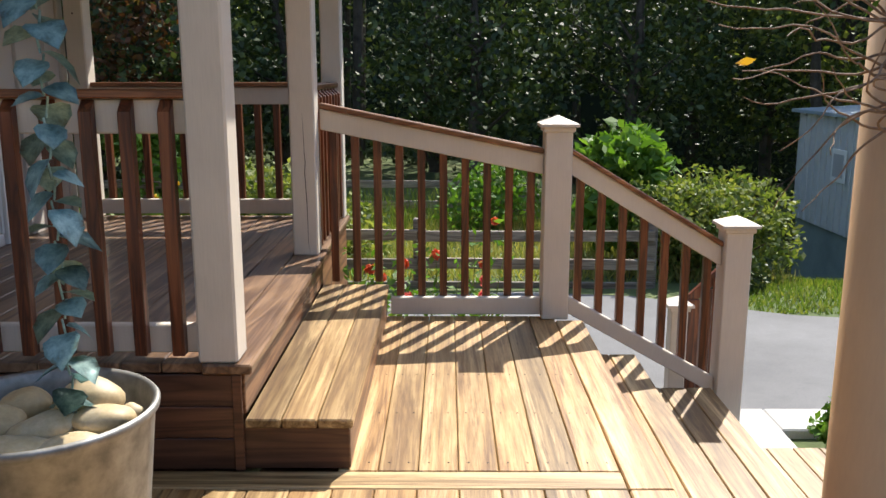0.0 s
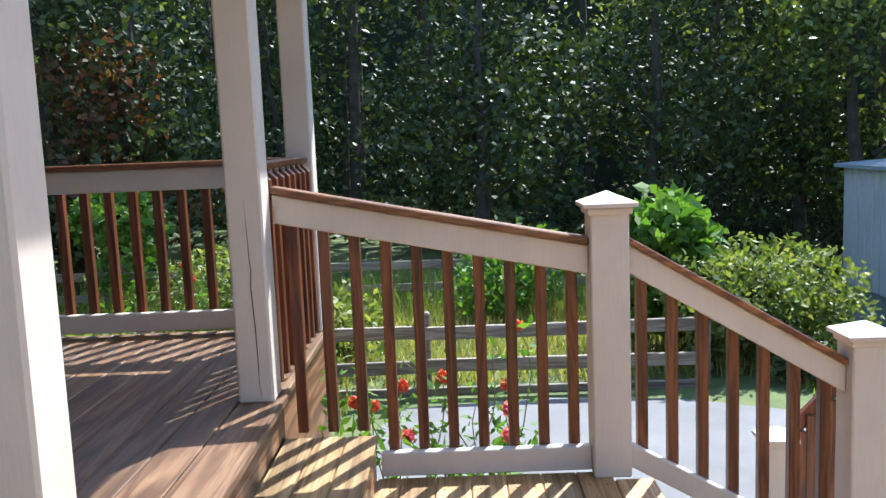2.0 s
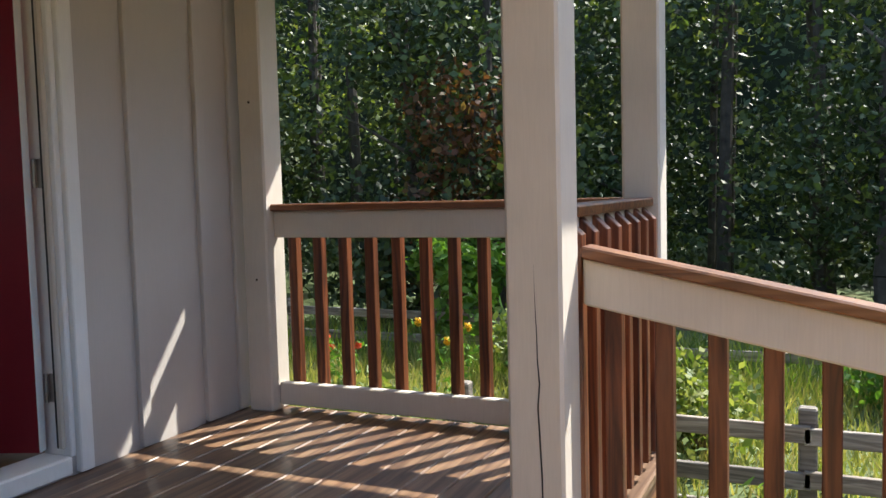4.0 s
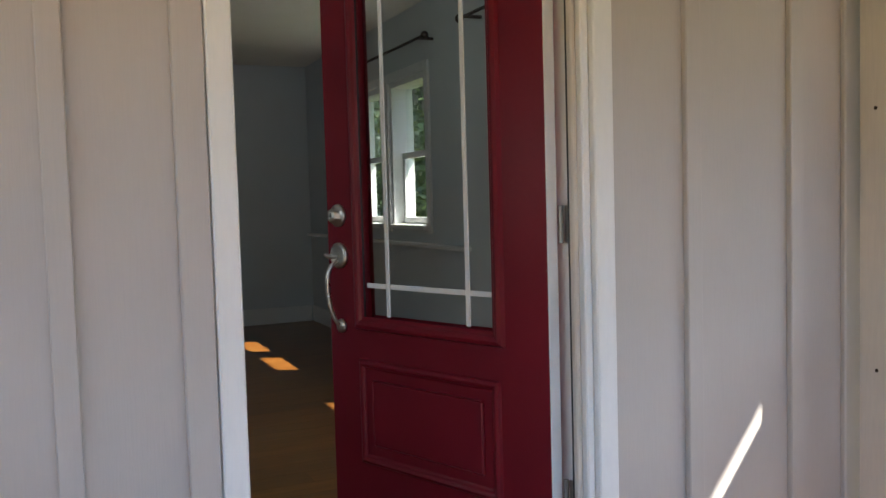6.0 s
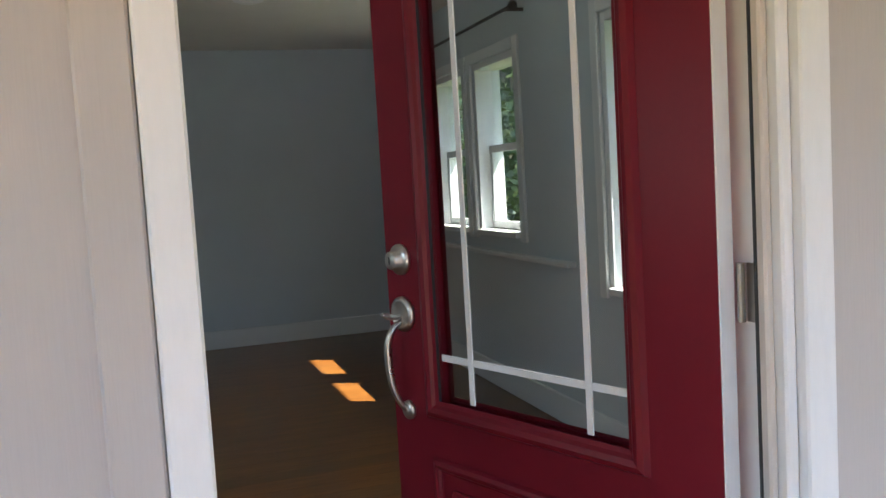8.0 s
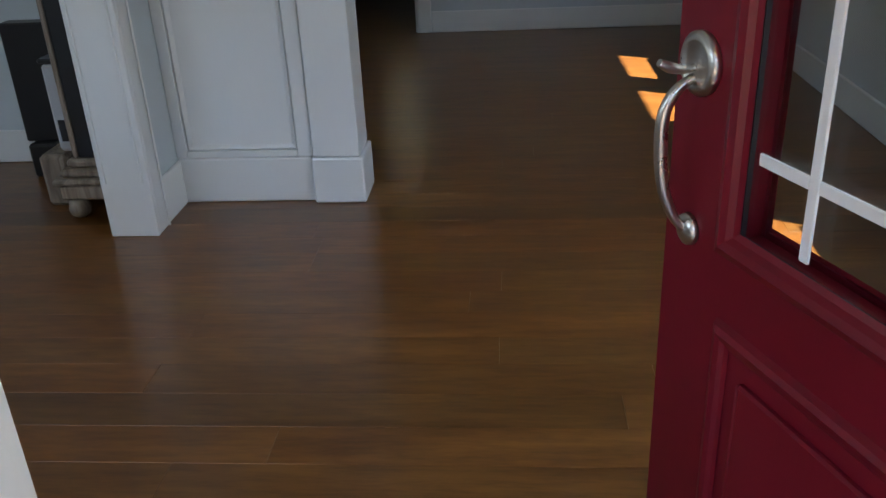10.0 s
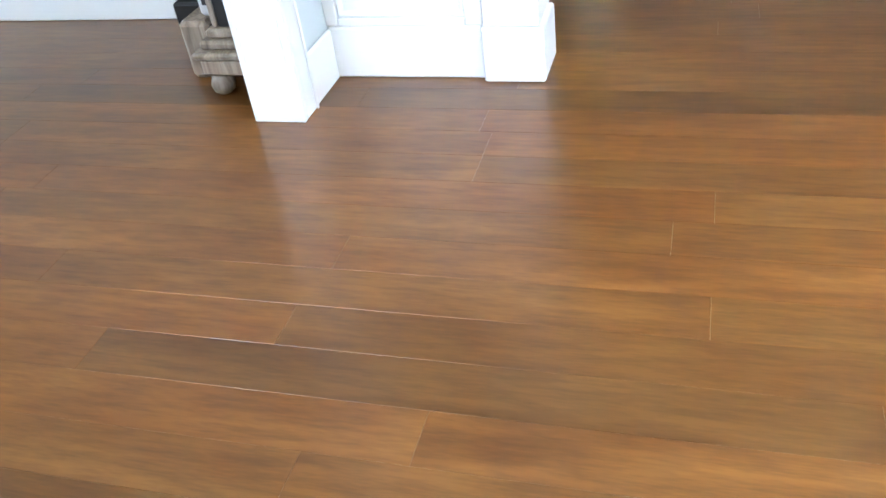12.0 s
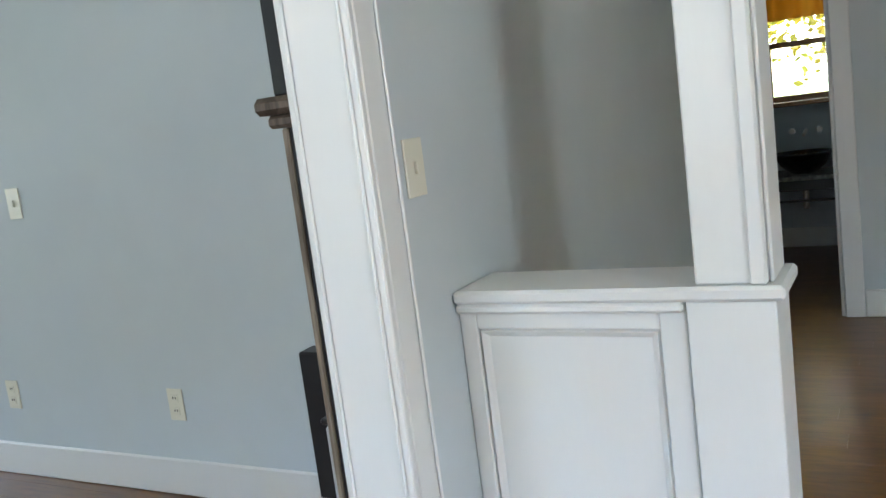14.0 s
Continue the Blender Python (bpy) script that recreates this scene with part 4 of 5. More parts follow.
part("cap_bed", block(HX + 0.0165, HX + 0.036, 3.192, 3.69, HT - 0.022, HT - 0.0005, 0.006), M_INTRIM, half)
col = thing("half_wall_column", "square white column standing on the half wall", "column", (-5.36, 3.78, HT + 0.03), "", "structure")
part("shaft", block(HB - 0.005, HX + 0.025, 3.715, 3.848, HT + 0.031, CEIL, 0.004), M_INTRIM, col)
part("corner_strip", block(HX + 0.0255, HX + 0.034, 3.818, 3.846, HT + 0.031, CEIL, 0.003), M_INTRIM, col)
part("edge_strip", block(HB, HX + 0.01, 3.8485, 3.857, HT + 0.031, CEIL, 0.003), M_INTRIM, col)


def baseboard(name, x0, x1, y0, y1, h=0.14):
    return structure(name, block(x0, x1, y0, y1, FLOOR, FLOOR + h, 0.005), M_INTRIM, "white painted baseboard", "baseboard")


baseboard("baseboard_hall", -5.281, -5.0905, 3.1905, 3.206, 0.165)
baseboard("baseboard_hall_back", -8.29, -5.465, 3.1905, 3.206)
baseboard("baseboard_far", FAR_X + 0.0005, FAR_X + 0.016, 3.865, NORTH_IN - 0.02)
baseboard("baseboard_north", FAR_X + 0.02, IN_X - 0.02, NORTH_IN - 0.016, NORTH_IN - 0.0005)
baseboard("baseboard_living", -5.7895, -5.774, 0.51, 3.04)
baseboard("baseboard_living_back", -5.77, -5.092, 3.026, 3.0415)
baseboard("baseboard_east", IN_X - 0.016, IN_X - 0.0005, -2.2, 4.03)
baseboard("baseboard_west", -10.2995, -10.28, 2.34, 4.58)
wash = thing("washroom_casing", "white casing round the washroom doorway", "door casing", (FAR_X, 3.48, FLOOR), "", "structure")
part("casing", block(FAR_X + 0.0005, FAR_X + 0.02, 3.772, 3.862, FLOOR, 2.58), M_INTRIM, wash)
part("jamb", block(FAR_X - 0.15, FAR_X + 0.0, 3.752, 3.771, FLOOR, 2.5), M_INTRIM, wash)
part("head_casing", block(FAR_X + 0.0005, FAR_X + 0.02, 3.21, 3.771, 2.5, 2.58), M_INTRIM, wash)
# wainscot along the window wall
ws = thing("wainscot", "white panelled wainscot under the windows", "wainscot", (-5.6, NORTH_IN, FLOOR), "", "structure")
part("ledge", block(FAR_X + 0.02, -5.05, NORTH_IN - 0.045, NORTH_IN - 0.0005, 1.225, 1.25, 0.004), M_INTRIM, ws)


# ---- windows ----
def window(name, label, axis, w, c_in, c_out, frame_mat=M_INTRIM, sign=1, trim=0.075):
    """A double-hung window in a hole w = (a, b, low, high) of a wall from c_in (room side) to c_out."""
    a, b, lo, hi = w
    e = thing(name, label, "window", ((a + b) / 2, (c_in + c_out) / 2, lo) if axis == "y" else ((c_in + c_out) / 2, (a + b) / 2, lo), "", "structure")

    def put(nm, p, q, c0, c1, z0, z1, mat=frame_mat, bev=0.003, label=""):
        c0, c1 = min(c0, c1), max(c0, c1)
        return part(nm, block(*((p, q, c0, c1) if axis == "y" else (c0, c1, p, q)), z0, z1, bev), mat, e, label)
    s = 1 if c_out > c_in else -1
    m = c_in + s * 0.07
    f = 0.035
    put("window_frame", a, a + f, c_in + s * 0.001, c_out - s * 0.002, lo, hi)
    put("window_frame", b - f, b, c_in + s * 0.001, c_out - s * 0.002, lo, hi)
    put("window_frame", a + f, b - f, c_in + s * 0.001, c_out - s * 0.002, hi - f, hi)
    put("window_sill", a + f, b - f, c_in - s * 0.03, c_out + s * 0.02, lo, lo + 0.03)
    mid = (lo + hi) / 2
    put("sash_rail", a + f, b - f, m, m + s * 0.03, mid - 0.02, mid + 0.02)
    put("sash_rail", a + f, b - f, m, m + s * 0.03, lo + 0.031, lo + 0.075)
    for u in (a + f, b - f - 0.035):
        put("sash_stile", u, u + 0.035, m, m + s * 0.03, lo + 0.076, mid - 0.0205)
    for p in (put("pane", a + f + 0.036, b - f - 0.036, m + s * 0.010, m + s * 0.016, lo + 0.0755, mid - 0.021, M_GLASS, 0),
              put("pane", a + f, b - f, m + s * 0.034, m + s * 0.040, mid + 0.02, hi - f, M_GLASS, 0)):
        p.visible_shadow = False
    t = trim
    put("inner_casing", a - t, a - 0.001, c_in - s * 0.018, c_in - s * 0.0005, lo - 0.02, hi + t)
    put("inner_casing", b + 0.001, b + t, c_in - s * 0.018, c_in - s * 0.0005, lo - 0.02, hi + t)
    put("inner_casing", a, b, c_in - s * 0.018, c_in - s * 0.0005, hi + 0.001, hi + t)
    return e


# the fourth north window is added out of view, to hold a fill lamp
for k, w in enumerate(WIN_NORTH):
    window("window_%d" % (k + 1), "white double-hung window with trees beyond", "y", w, NORTH_IN, NORTH_OUT, trim=0.06)
window("window_5", "white double-hung window added out of view for fill light", "x", FILL_WIN_EAST, IN_X, WALL_X)
window("window_6", "wide white window added out of view at the back for fill light", "y", FILL_WIN_SOUTH, -2.26, -2.4)
window("window_7", "wood-trimmed washroom window in bright sun", "x", WIN_BATH, -10.3, -10.5, M_HONEY)


def curtain_rod(x0, x1, y, z):
    e = thing("curtain_rod", "dark bronze curtain rod above the window", "curtain rod", ((x0 + x1) / 2, y, z))
    part("rod", rod(bmesh.new(), (x0, y, z), (x1, y, z), 0.009), M_BRONZE, e)
    for x in (x0, x1):
        bm = bmesh.new()
        bmesh.ops.create_uvsphere(bm, u_segments=14, v_segments=8, radius=0.024, matrix=Matrix.Translation((x, y, z)))
        part("finial", bm, M_BRONZE, e)
    for x in (x0 + 0.08, x1 - 0.08):
        part("bracket", block(x - 0.008, x + 0.008, y, NORTH_IN - 0.0005, z - 0.012, z + 0.004, 0.002), M_BRONZE, e)


curtain_rod(-7.2, -5.42, NORTH_IN - 0.09, 2.47)
curtain_rod(-4.95, -3.15, NORTH_IN - 0.09, 2.47)
lamp = thing("ceiling_light", "small round nickel ceiling light", "ceiling light", (-6.3, 4.65, CEIL))
part("rim", lathe(bmesh.new(), [(0.11, 0.0), (0.11, -0.02), (0.10, -0.03), (0.001, -0.03)], 32, (-6.3, 4.65, CEIL)), M_NICKEL, lamp)
part("shade", lathe(bmesh.new(), [(0.095, -0.0305), (0.08, -0.055), (0.04, -0.07), (0.001, -0.072)], 32, (-6.3, 4.65, CEIL)), M_INTRIM, lamp, "white glass shade")


# ---- plates on the walls ----
def plate(name, label, axis, c, a, z, outlet, s=1):
    e = thing(name, label, "outlet" if outlet else "light switch", (c, a, z) if axis == "x" else (a, c, z), "wall plates")

    def put(nm, da, dz, w, h, d0, d1, mat):
        lo, hi = sorted((c + s * d0, c + s * d1))
        part(nm, block(*((lo, hi, a + da - w / 2, a + da + w / 2) if axis == "x" else (a + da - w / 2, a + da + w / 2, lo, hi)), z + dz - h / 2, z + dz + h / 2, 0.0015), mat, e)
    put("cover", 0, 0, 0.075, 0.12, 0.0005, 0.006, M_PLATE)
    if outlet:
        for dz in (-0.024, 0.024):
            put("socket", 0, dz, 0.032, 0.03, 0.0061, 0.0085, M_PLATE)
            for da in (-0.006, 0.006):
                put("slot", da, dz + 0.003, 0.0025, 0.009, 0.0086, 0.009, M_BLACK)
    else:
        put("toggle", 0, 0, 0.012, 0.026, 0.0061, 0.014, M_PLATE)


plate("wall_outlet", "ivory double outlet low on the pale wall", "x", -5.79, 1.71, 0.81, True)
plate("wall_outlet", "ivory double outlet near the kitchen corner", "x", -5.79, 0.78, 0.81, True)
plate("light_switch", "white toggle switch on the pale wall", "x", -5.79, 1.03, 1.595, False)
plate("light_switch", "ivory toggle switch beside the half wall", "y", 3.19, -5.17, 1.615, False)

# ---- living room things ----
cab = thing("tall_cabinet", "tall grey-washed cabinet with a stepped base and bun feet", "cabinet", (-5.42, 2.88, FLOOR))
for k, (g, z0, z1) in enumerate(((0.05, 0.075, 0.13), (0.065, 0.131, 0.155), (0.04, 0.156, 0.185), (0.02, 0.186, 0.215))):
    part("base_moulding", block(-5.70 - 0.0, -5.18 + g, 2.86 - g, 3.02, FLOOR + z0, FLOOR + z1, 0.008), M_TAUPEWOOD, cab)
part("body", block(-5.70, -5.18, 2.88, 3.02, FLOOR + 0.216, 1.73, 0.004), M_BLACK, cab, "dark lacquered body")
part("side_stile", block(-5.215, -5.176, 2.862, 2.8795, FLOOR + 0.216, 1.73, 0.004), M_TAUPEWOOD, cab)
part("dark_front", block(-5.69, -5.22, 2.868, 2.8795, FLOOR + 0.23, 1.72, 0.003), M_BLACKGLASS, cab, "dark glossy front")
part("cornice", block(-5.72, -5.15, 2.845, 3.02, 1.731, 1.76, 0.008), M_BARKWOOD, cab)
part("cornice", block(-5.73, -5.13, 2.825, 3.02, 1.761, 1.80, 0.012), M_BARKWOOD, cab)
part("upper_case", block(-5.70, -5.17, 2.86, 3.02, 1.801, 2.55, 0.004), M_BLACK, cab, "dark upper case")
for xx, yy in ((-5.17, 2.85), (-5.66, 2.85), (-5.17, 2.99), (-5.66, 2.99)):
    part("bun_foot", lathe(bmesh.new(), [(0.018, 0.0), (0.034, 0.012), (0.04, 0.035), (0.032, 0.06), (0.022, 0.075)], 20, (xx, yy, FLOOR + 0.0005)), M_TAUPEWOOD, cab)
spk = thing("black_speaker", "slim black speaker panel leaning by the wall", "speaker", (-5.68, 2.55, FLOOR))
part("cabinet", block(-5.70, -5.62, 2.44, 2.80, FLOOR + 0.14, 1.07, 0.006), M_BLACK, spk)
part("stand", block(-5.72, -5.58, 2.46, 2.78, FLOOR + 0.0005, FLOOR + 0.139, 0.01), M_BLACK, spk)
box = thing("silver_box", "silver-grey player standing upright beside the cabinet", "player", (-5.40, 2.72, FLOOR))
part("case", block(-5.50, -5.30, 2.75, 2.835, FLOOR + 0.20, 0.98, 0.012), M_GREYPLASTIC, box)
part("lid", block(-5.505, -5.295, 2.745, 2.84, 0.981, 1.0, 0.006), M_BLACK, box, "black lid")
part("panel", block(-5.2998, -5.297, 2.77, 2.815, 0.70, 0.78, 0.002), M_BLACK, box)
part("foot", block(-5.52, -5.26, 2.68, 2.79, FLOOR + 0.0005, FLOOR + 0.199, 0.015), M_TAUPEWOOD, box)

# ---- kitchen end ----
kit = thing("kitchen_cabinet", "honey oak base cabinet under a granite top", "cabinet", (-6.3, -0.2, FLOOR))
part("body", block(-6.70, -5.862, -1.6, 0.49, FLOOR + 0.0005, FLOOR + 0.86, 0.003), M_HONEY, kit)
part("front_panel", block(-5.861, -5.845, -1.598, 0.488, FLOOR + 0.03, FLOOR + 0.855, 0.004), M_HONEY, kit, "plain honey oak back panel")
part("base_strip", block(-5.861, -5.84, -1.598, 0.488, FLOOR + 0.0005, FLOOR + 0.029, 0.003), M_STAIN, kit, "darker wooden base strip")
solo("granite_worktop", block(-6.75, -5.80, -1.65, 0.505, FLOOR + 0.8605, FLOOR + 0.895, 0.01), M_GRANITE, "speckled granite worktop on the oak cabinets", "worktop")
upper = thing("wall_cabinet", "dark oak wall cabinet in the kitchen", "cabinet", (-6.8, -0.2, 1.9))
part("body", block(-7.2, -6.75, -1.6, 0.4, 1.75, CEIL - 0.001, 0.004), M_HONEY, upper)
structure("wall_kitchen", slabs("x", -7.33, -7.2, -2.26, 3.06, FLOOR - 0.2, CEIL), M_WALL, "plain kitchen wall", "wall")

# ---- washroom ----
console = thing("console_table", "black iron console table holding a basin", "table", (-10.0, 3.45, FLOOR))
part("top", block(-10.26, -9.78, 3.0, 3.95, 1.0, 1.03, 0.005), M_GRANITE, console)
part("apron", block(-10.24, -9.80, 3.02, 3.93, 0.93, 0.9995, 0.004), M_BLACK, console)
for xx in (-10.22, -9.82):
    for yy in (3.04, 3.91):
        part("leg", rod(bmesh.new(), (xx, yy, FLOOR + 0.0005), (xx, yy, 0.93), 0.014), M_BLACK, console)
part("trap_pipe", rod(bmesh.new(), (-10.0, 3.45, 0.78), (-10.0, 3.45, 0.929), 0.02), M_NICKEL, console)
part("stretcher", rod(bmesh.new(), (-9.82, 3.05, 0.86), (-9.82, 3.90, 0.86), 0.008), M_BLACK, console)
basin = solo("vessel_basin", lathe(bmesh.new(), [(0.07, 0.0), (0.09, 0.01), (0.15, 0.06), (0.185, 0.13), (0.192, 0.145), (0.18, 0.145), (0.14, 0.07), (0.07, 0.02), (0.001, 0.018)], 36, (-9.98, 3.45, 1.0305)), M_BLACKGLASS,
             "dark glass vessel basin on the console", "basin")
tap = thing("wall_tap", "nickel wall tap above the basin", "tap", (-10.28, 3.45, 1.32))
part("spout", rod(bmesh.new(), (-10.299, 3.45, 1.3), (-10.1, 3.45, 1.28), 0.012), M_NICKEL, tap)
for yy in (3.36, 3.54):
    part("handle", rod(bmesh.new(), (-10.299, yy, 1.3), (-10.25, yy, 1.3), 0.02), M_NICKEL, tap)


def drape(name, label, y0, y1, z0, z1, waves):
    """A hanging cloth in soft folds beside the window."""
    bm = bmesh.new()
    cols = []
    for k in range(41):
        u = k / 40
        x = -10.225 + 0.018 * math.sin(u * waves * 6.283)
        cols.append([bm.verts.new((x * 1.0 + 0.004 * m, y0 + (y1 - y0) * u, z0 + (z1 - z0) * m / 6)) for m in range(7)])
    for a, b in zip(cols, cols[1:]):
        for m in range(6):
            bm.faces.new((a[m], b[m], b[m + 1], a[m + 1])).smooth = True
    bmesh.ops.solidify(bm, geom=list(bm.faces), thickness=0.002)
    return solo(name, bm, M_SHEER, label, "curtain")


drape("curtain", "rust sheer curtain drawn aside at the washroom window", 3.06, 3.24, 1.40, 2.42, 4)
drape("valance", "short amber valance across the top of the washroom window", 3.10, 3.92, 2.08, 2.43, 7)
crod = thing("curtain_rod", "dark bronze rod above the washroom window", "curtain rod", (-10.225, 3.5, 2.44))
part("rod", rod(bmesh.new(), (-10.225, 3.02, 2.44), (-10.225, 4.0, 2.44), 0.009), M_BRONZE, crod)
for yy in (3.05, 3.97):
    part("bracket", block(-10.2995, -10.225, yy - 0.008, yy + 0.008, 2.428, 2.444, 0.002), M_BRONZE, crod)

# ---- outbuilding ----
shed = thing("shed", "pale grey boarded outbuilding on a green-grey foundation", "shed", (7.2, 11.5, -1.85))
SX, S0, S1 = 5.36, 9.2, 13.7
part("foundation", block(SX + 0.04, 12.0, S0 + 0.04, S1 - 0.04, -2.6, -0.86, 0.01), M_SHEDBASE, shed)
part("wall", block(SX, 12.05, S0, S1, -0.859, 0.76, 0.005), M_SHED, shed)
SLAT = to_mesh("slat", block(-0.02, 0.0, -0.022, 0.022, -0.855, 0.755, 0.003), M_SHED)
for k in range(22):
    piece("slat", SLAT, shed, (SX, S0 + 0.05 + 0.2 * k, 0))
SLAT2 = to_mesh("slat", block(-0.022, 0.022, -0.02, 0.0, -0.855, 0.755, 0.003), M_SHED)
for k in range(30):
    piece("slat", SLAT2, shed, (SX + 0.05 + 0.2 * k, S0, 0))
bm = bmesh.new()
a = [bm.verts.new(p) for p in ((SX - 0.08, S0 - 0.2, 0.761), (12.2, S0 - 0.2, 0.761), (12.2, S1 + 0.15, 0.761), (SX - 0.08, S1 + 0.15, 0.761), (SX - 0.08, S0 - 0.2, 0.81), (12.2, S0 - 0.2, 1.2), (12.2, S1 + 0.15, 1.2), (SX - 0.08, S1 + 0.15, 0.81))]
for f in ((3, 2, 1, 0), (4, 5, 6, 7), (0, 1, 5, 4), (1, 2, 6, 5), (2, 3, 7, 6), (3, 0, 4, 7)):
    bm.faces.new([a[i] for i in f])
part("roof", bm, M_SHEDTRIM, shed, "blue-grey roof edge")
win = part("window", block(SX - 0.035, SX - 0.0205, 11.95, 12.4, -0.14, 0.32, 0.008), M_TRIM, shed, "small white window")
part("pane", block(SX - 0.039, SX - 0.0355, 12.02, 12.33, -0.07, 0.25, 0), M_GREYPLASTIC, win)


# ---- fences ----
def fence(label, y, x0, x1, rails, gap, slope=0.0, h=0.62, lift=0.0):
    n = int((x1 - x0) / gap)
    e = thing("rail_fence", label, "fence", ((x0 + x1) / 2, y, GROUND))
    yy = lambda x: y + slope * (x - x0)
    for k in range(n + 1):
        x = x0 + k * gap
        g = ground_height(x, yy(x))
        part("post", block(x - 0.055, x + 0.055, yy(x) - 0.05, yy(x) + 0.05, g - 0.1, g + h + 0.06, 0.012), M_FENCE, e)
        if k < n:
            xb = x + gap
            gb = ground_height(xb, yy(xb))
            for r in rails:
                part("rail", beam(bmesh.new(), (x - 0.02, yy(x) - 0.075, g + r + 0.012 * math.sin(3 * k + r * 9)), (xb + 0.02, yy(xb) - 0.075, gb + r), 0.045, 0.105), M_FENCE, e)
    return e


fence("weathered rail fence along the drive", 8.55, -9.6, 3.4, (0.58, 0.29, 0.06), 2.3, 0.0)
fence("weathered rail fence behind the flower bed", 12.4, -14.0, 3.0, (0.58, 0.30), 2.4, 0.0)
fence("weathered rail fence across the side garden", 7.2, -16.0, -5.0, (0.58, 0.29), 2.2, 0.12)

# ---- planting ----


def scatter(n, x0, x1, y0, y1, z0, z1, seed, follow=True):
    r = np.random.RandomState(seed)
    p = np.c_[r.uniform(x0, x1, n), r.uniform(y0, y1, n), r.uniform(0, 1, n)]
    base = np.array([ground_height(a, b) for a, b in p[:, :2]]) if follow else GROUND
    p[:, 2] = base + z0 + (z1 - z0) * p[:, 2]
    return p


def blades(name, points, height, width, material, label, seed, lean=0.35):
    """Grass: thin upright triangles."""
    r = np.random.RandomState(seed)
    p = np.asarray(points)
    n = len(p)
    a = r.uniform(0, 2 * np.pi, n)
    h = height * r.uniform(0.5, 1.15, n)
    side = np.c_[np.cos(a), np.sin(a), 0 * a] * width
    tip = p + np.c_[r.normal(0, lean, n) * h, r.normal(0, lean, n) * h, h]
    v = np.stack([p - side, p + side, tip], 1).reshape(-1, 3)
    me = bpy.data.meshes.new(name)
    me.vertices.add(3 * n)
    me.vertices.foreach_set("co", v.ravel())
    me.loops.add(3 * n)
    me.loops.foreach_set("vertex_index", np.arange(3 * n))
    me.polygons.add(n)
    me.polygons.foreach_set("loop_start", np.arange(0, 3 * n, 3))
    me.update(calc_edges=True)
    me.materials.append(material)
    return tagged(new(name, me), label, "grass", "", "stuff")


blades("meadow_grass", scatter(30000, -16, 3.5, 8.7, 12.3, 0, 0, 1), 0.20, 0.010, M_MEADOW, "dry yellow-green meadow between the fences", 2)
blades("tall_grass", scatter(5000, -12, 3.0, 11.2, 13.5, 0, 0, 3), 0.55, 0.009, M_GRASS, "tall green grass by the back fence", 4)
blades("lawn", scatter(30000, 2.6, 9.0, 7.5, 12.5, 0, 0, 5), 0.08, 0.010, M_GRASS, "short sunlit lawn falling toward the shed", 6)
blades("side_grass", scatter(9000, -16, -1.0, 6.4, 8.6, 0, 0, 7), 0.25, 0.008, M_MEADOW, "dry grass in the side garden", 8)


def clump(centres, radii, n, seed, squash=0.9):
    """Points near the skins of several balls, uneven and with gaps."""
    r = np.random.RandomState(seed)
    out = []
    for c, q in zip(centres, radii):
        d = r.normal(size=(n, 3))
        d /= np.linalg.norm(d, axis=1)[:, None]
        lump = np.array([noise.noise(Vector(v) * 2.4 + Vector(c)) for v in d])
        keep = lump > -0.28
        out.append(np.array(c) + (d * (q * (0.62 + 0.5 * r.uniform(0, 1, n) ** 0.6 + 0.35 * lump))[:, None] * [1, 1, squash])[keep])
    return np.concatenate(out)


def shrub(name, label, x, y, r, h, n, size, material, seed, lumps=7):
    g = ground_height(x, y)
    rg = random.Random(seed)
    e = thing(name, label, "shrub", (x, y, g))
    cs = [(x + rg.uniform(-0.6, 0.6) * r, y + rg.uniform(-0.6, 0.6) * r, g + h * rg.uniform(0.3, 0.8)) for _ in range(lumps)]
    bm = bmesh.new()
    for c in cs:
        rod(bm, (x + rg.uniform(-0.1, 0.1), y, g - 0.05), c, 0.018, 0.006, 6)
    part("stem_tuft", bm, M_TWIG, e)
    p = clump(cs, [r * rg.uniform(0.35, 0.6) * min(1.0, (8 / lumps) ** 0.5) for _ in cs], n // lumps, seed)
    p = p[p[:, 2] > g + 0.02]
    s = np.random.RandomState(seed).uniform(0.6, 1.3, len(p)) * size
    under(new("foliage", leaves_mesh("foliage", p, s, material, seed, 0.5, 0.25)), e)
    return e


shrub("green_shrub", "bright green broad-leaved shrub by the fence", 2.1, 10.0, 0.85, 1.8, 3000, 0.17, M_LEAF, 44, 14)
shrub("olive_shrub", "sprawling olive-green shrub beside the lawn", 2.8, 9.7, 0.90, 1.18, 6600, 0.085, M_SHRUB, 32, 16)
shrub("olive_shrub", "sprawling olive-green shrub at the drive's edge", 2.3, 9.3, 0.75, 1.0, 4800, 0.08, M_SHRUB, 33, 13)
shrub("low_bush", "small dark bush on the lawn edge", 2.75, 8.5, 0.3, 0.35, 1200, 0.07, M_WOODS, 34)
shrub("green_shrub", "olive green shrub below the back railing", -3.3, 8.0, 0.6, 0.62, 2400, 0.10, M_SHRUB, 35)
shrub("green_shrub", "leafy dark green shrub below the back railing", -2.3, 7.6, 0.45, 0.62, 2000, 0.11, M_WOODS, 36)
shrub("green_shrub", "tall bright shrub behind the side garden", -4.6, 12.8, 0.7, 1.9, 2200, 0.17, M_LEAF, 37)
shrub("garden_bush", "weedy green bush in the flower bed", -1.2, 9.6, 0.7, 0.6, 2200, 0.09, M_SHRUB, 38)
shrub("garden_bush", "weedy green bush near the back fence", 0.6, 11.6, 0.8, 0.9, 2200, 0.10, M_LEAF, 39)
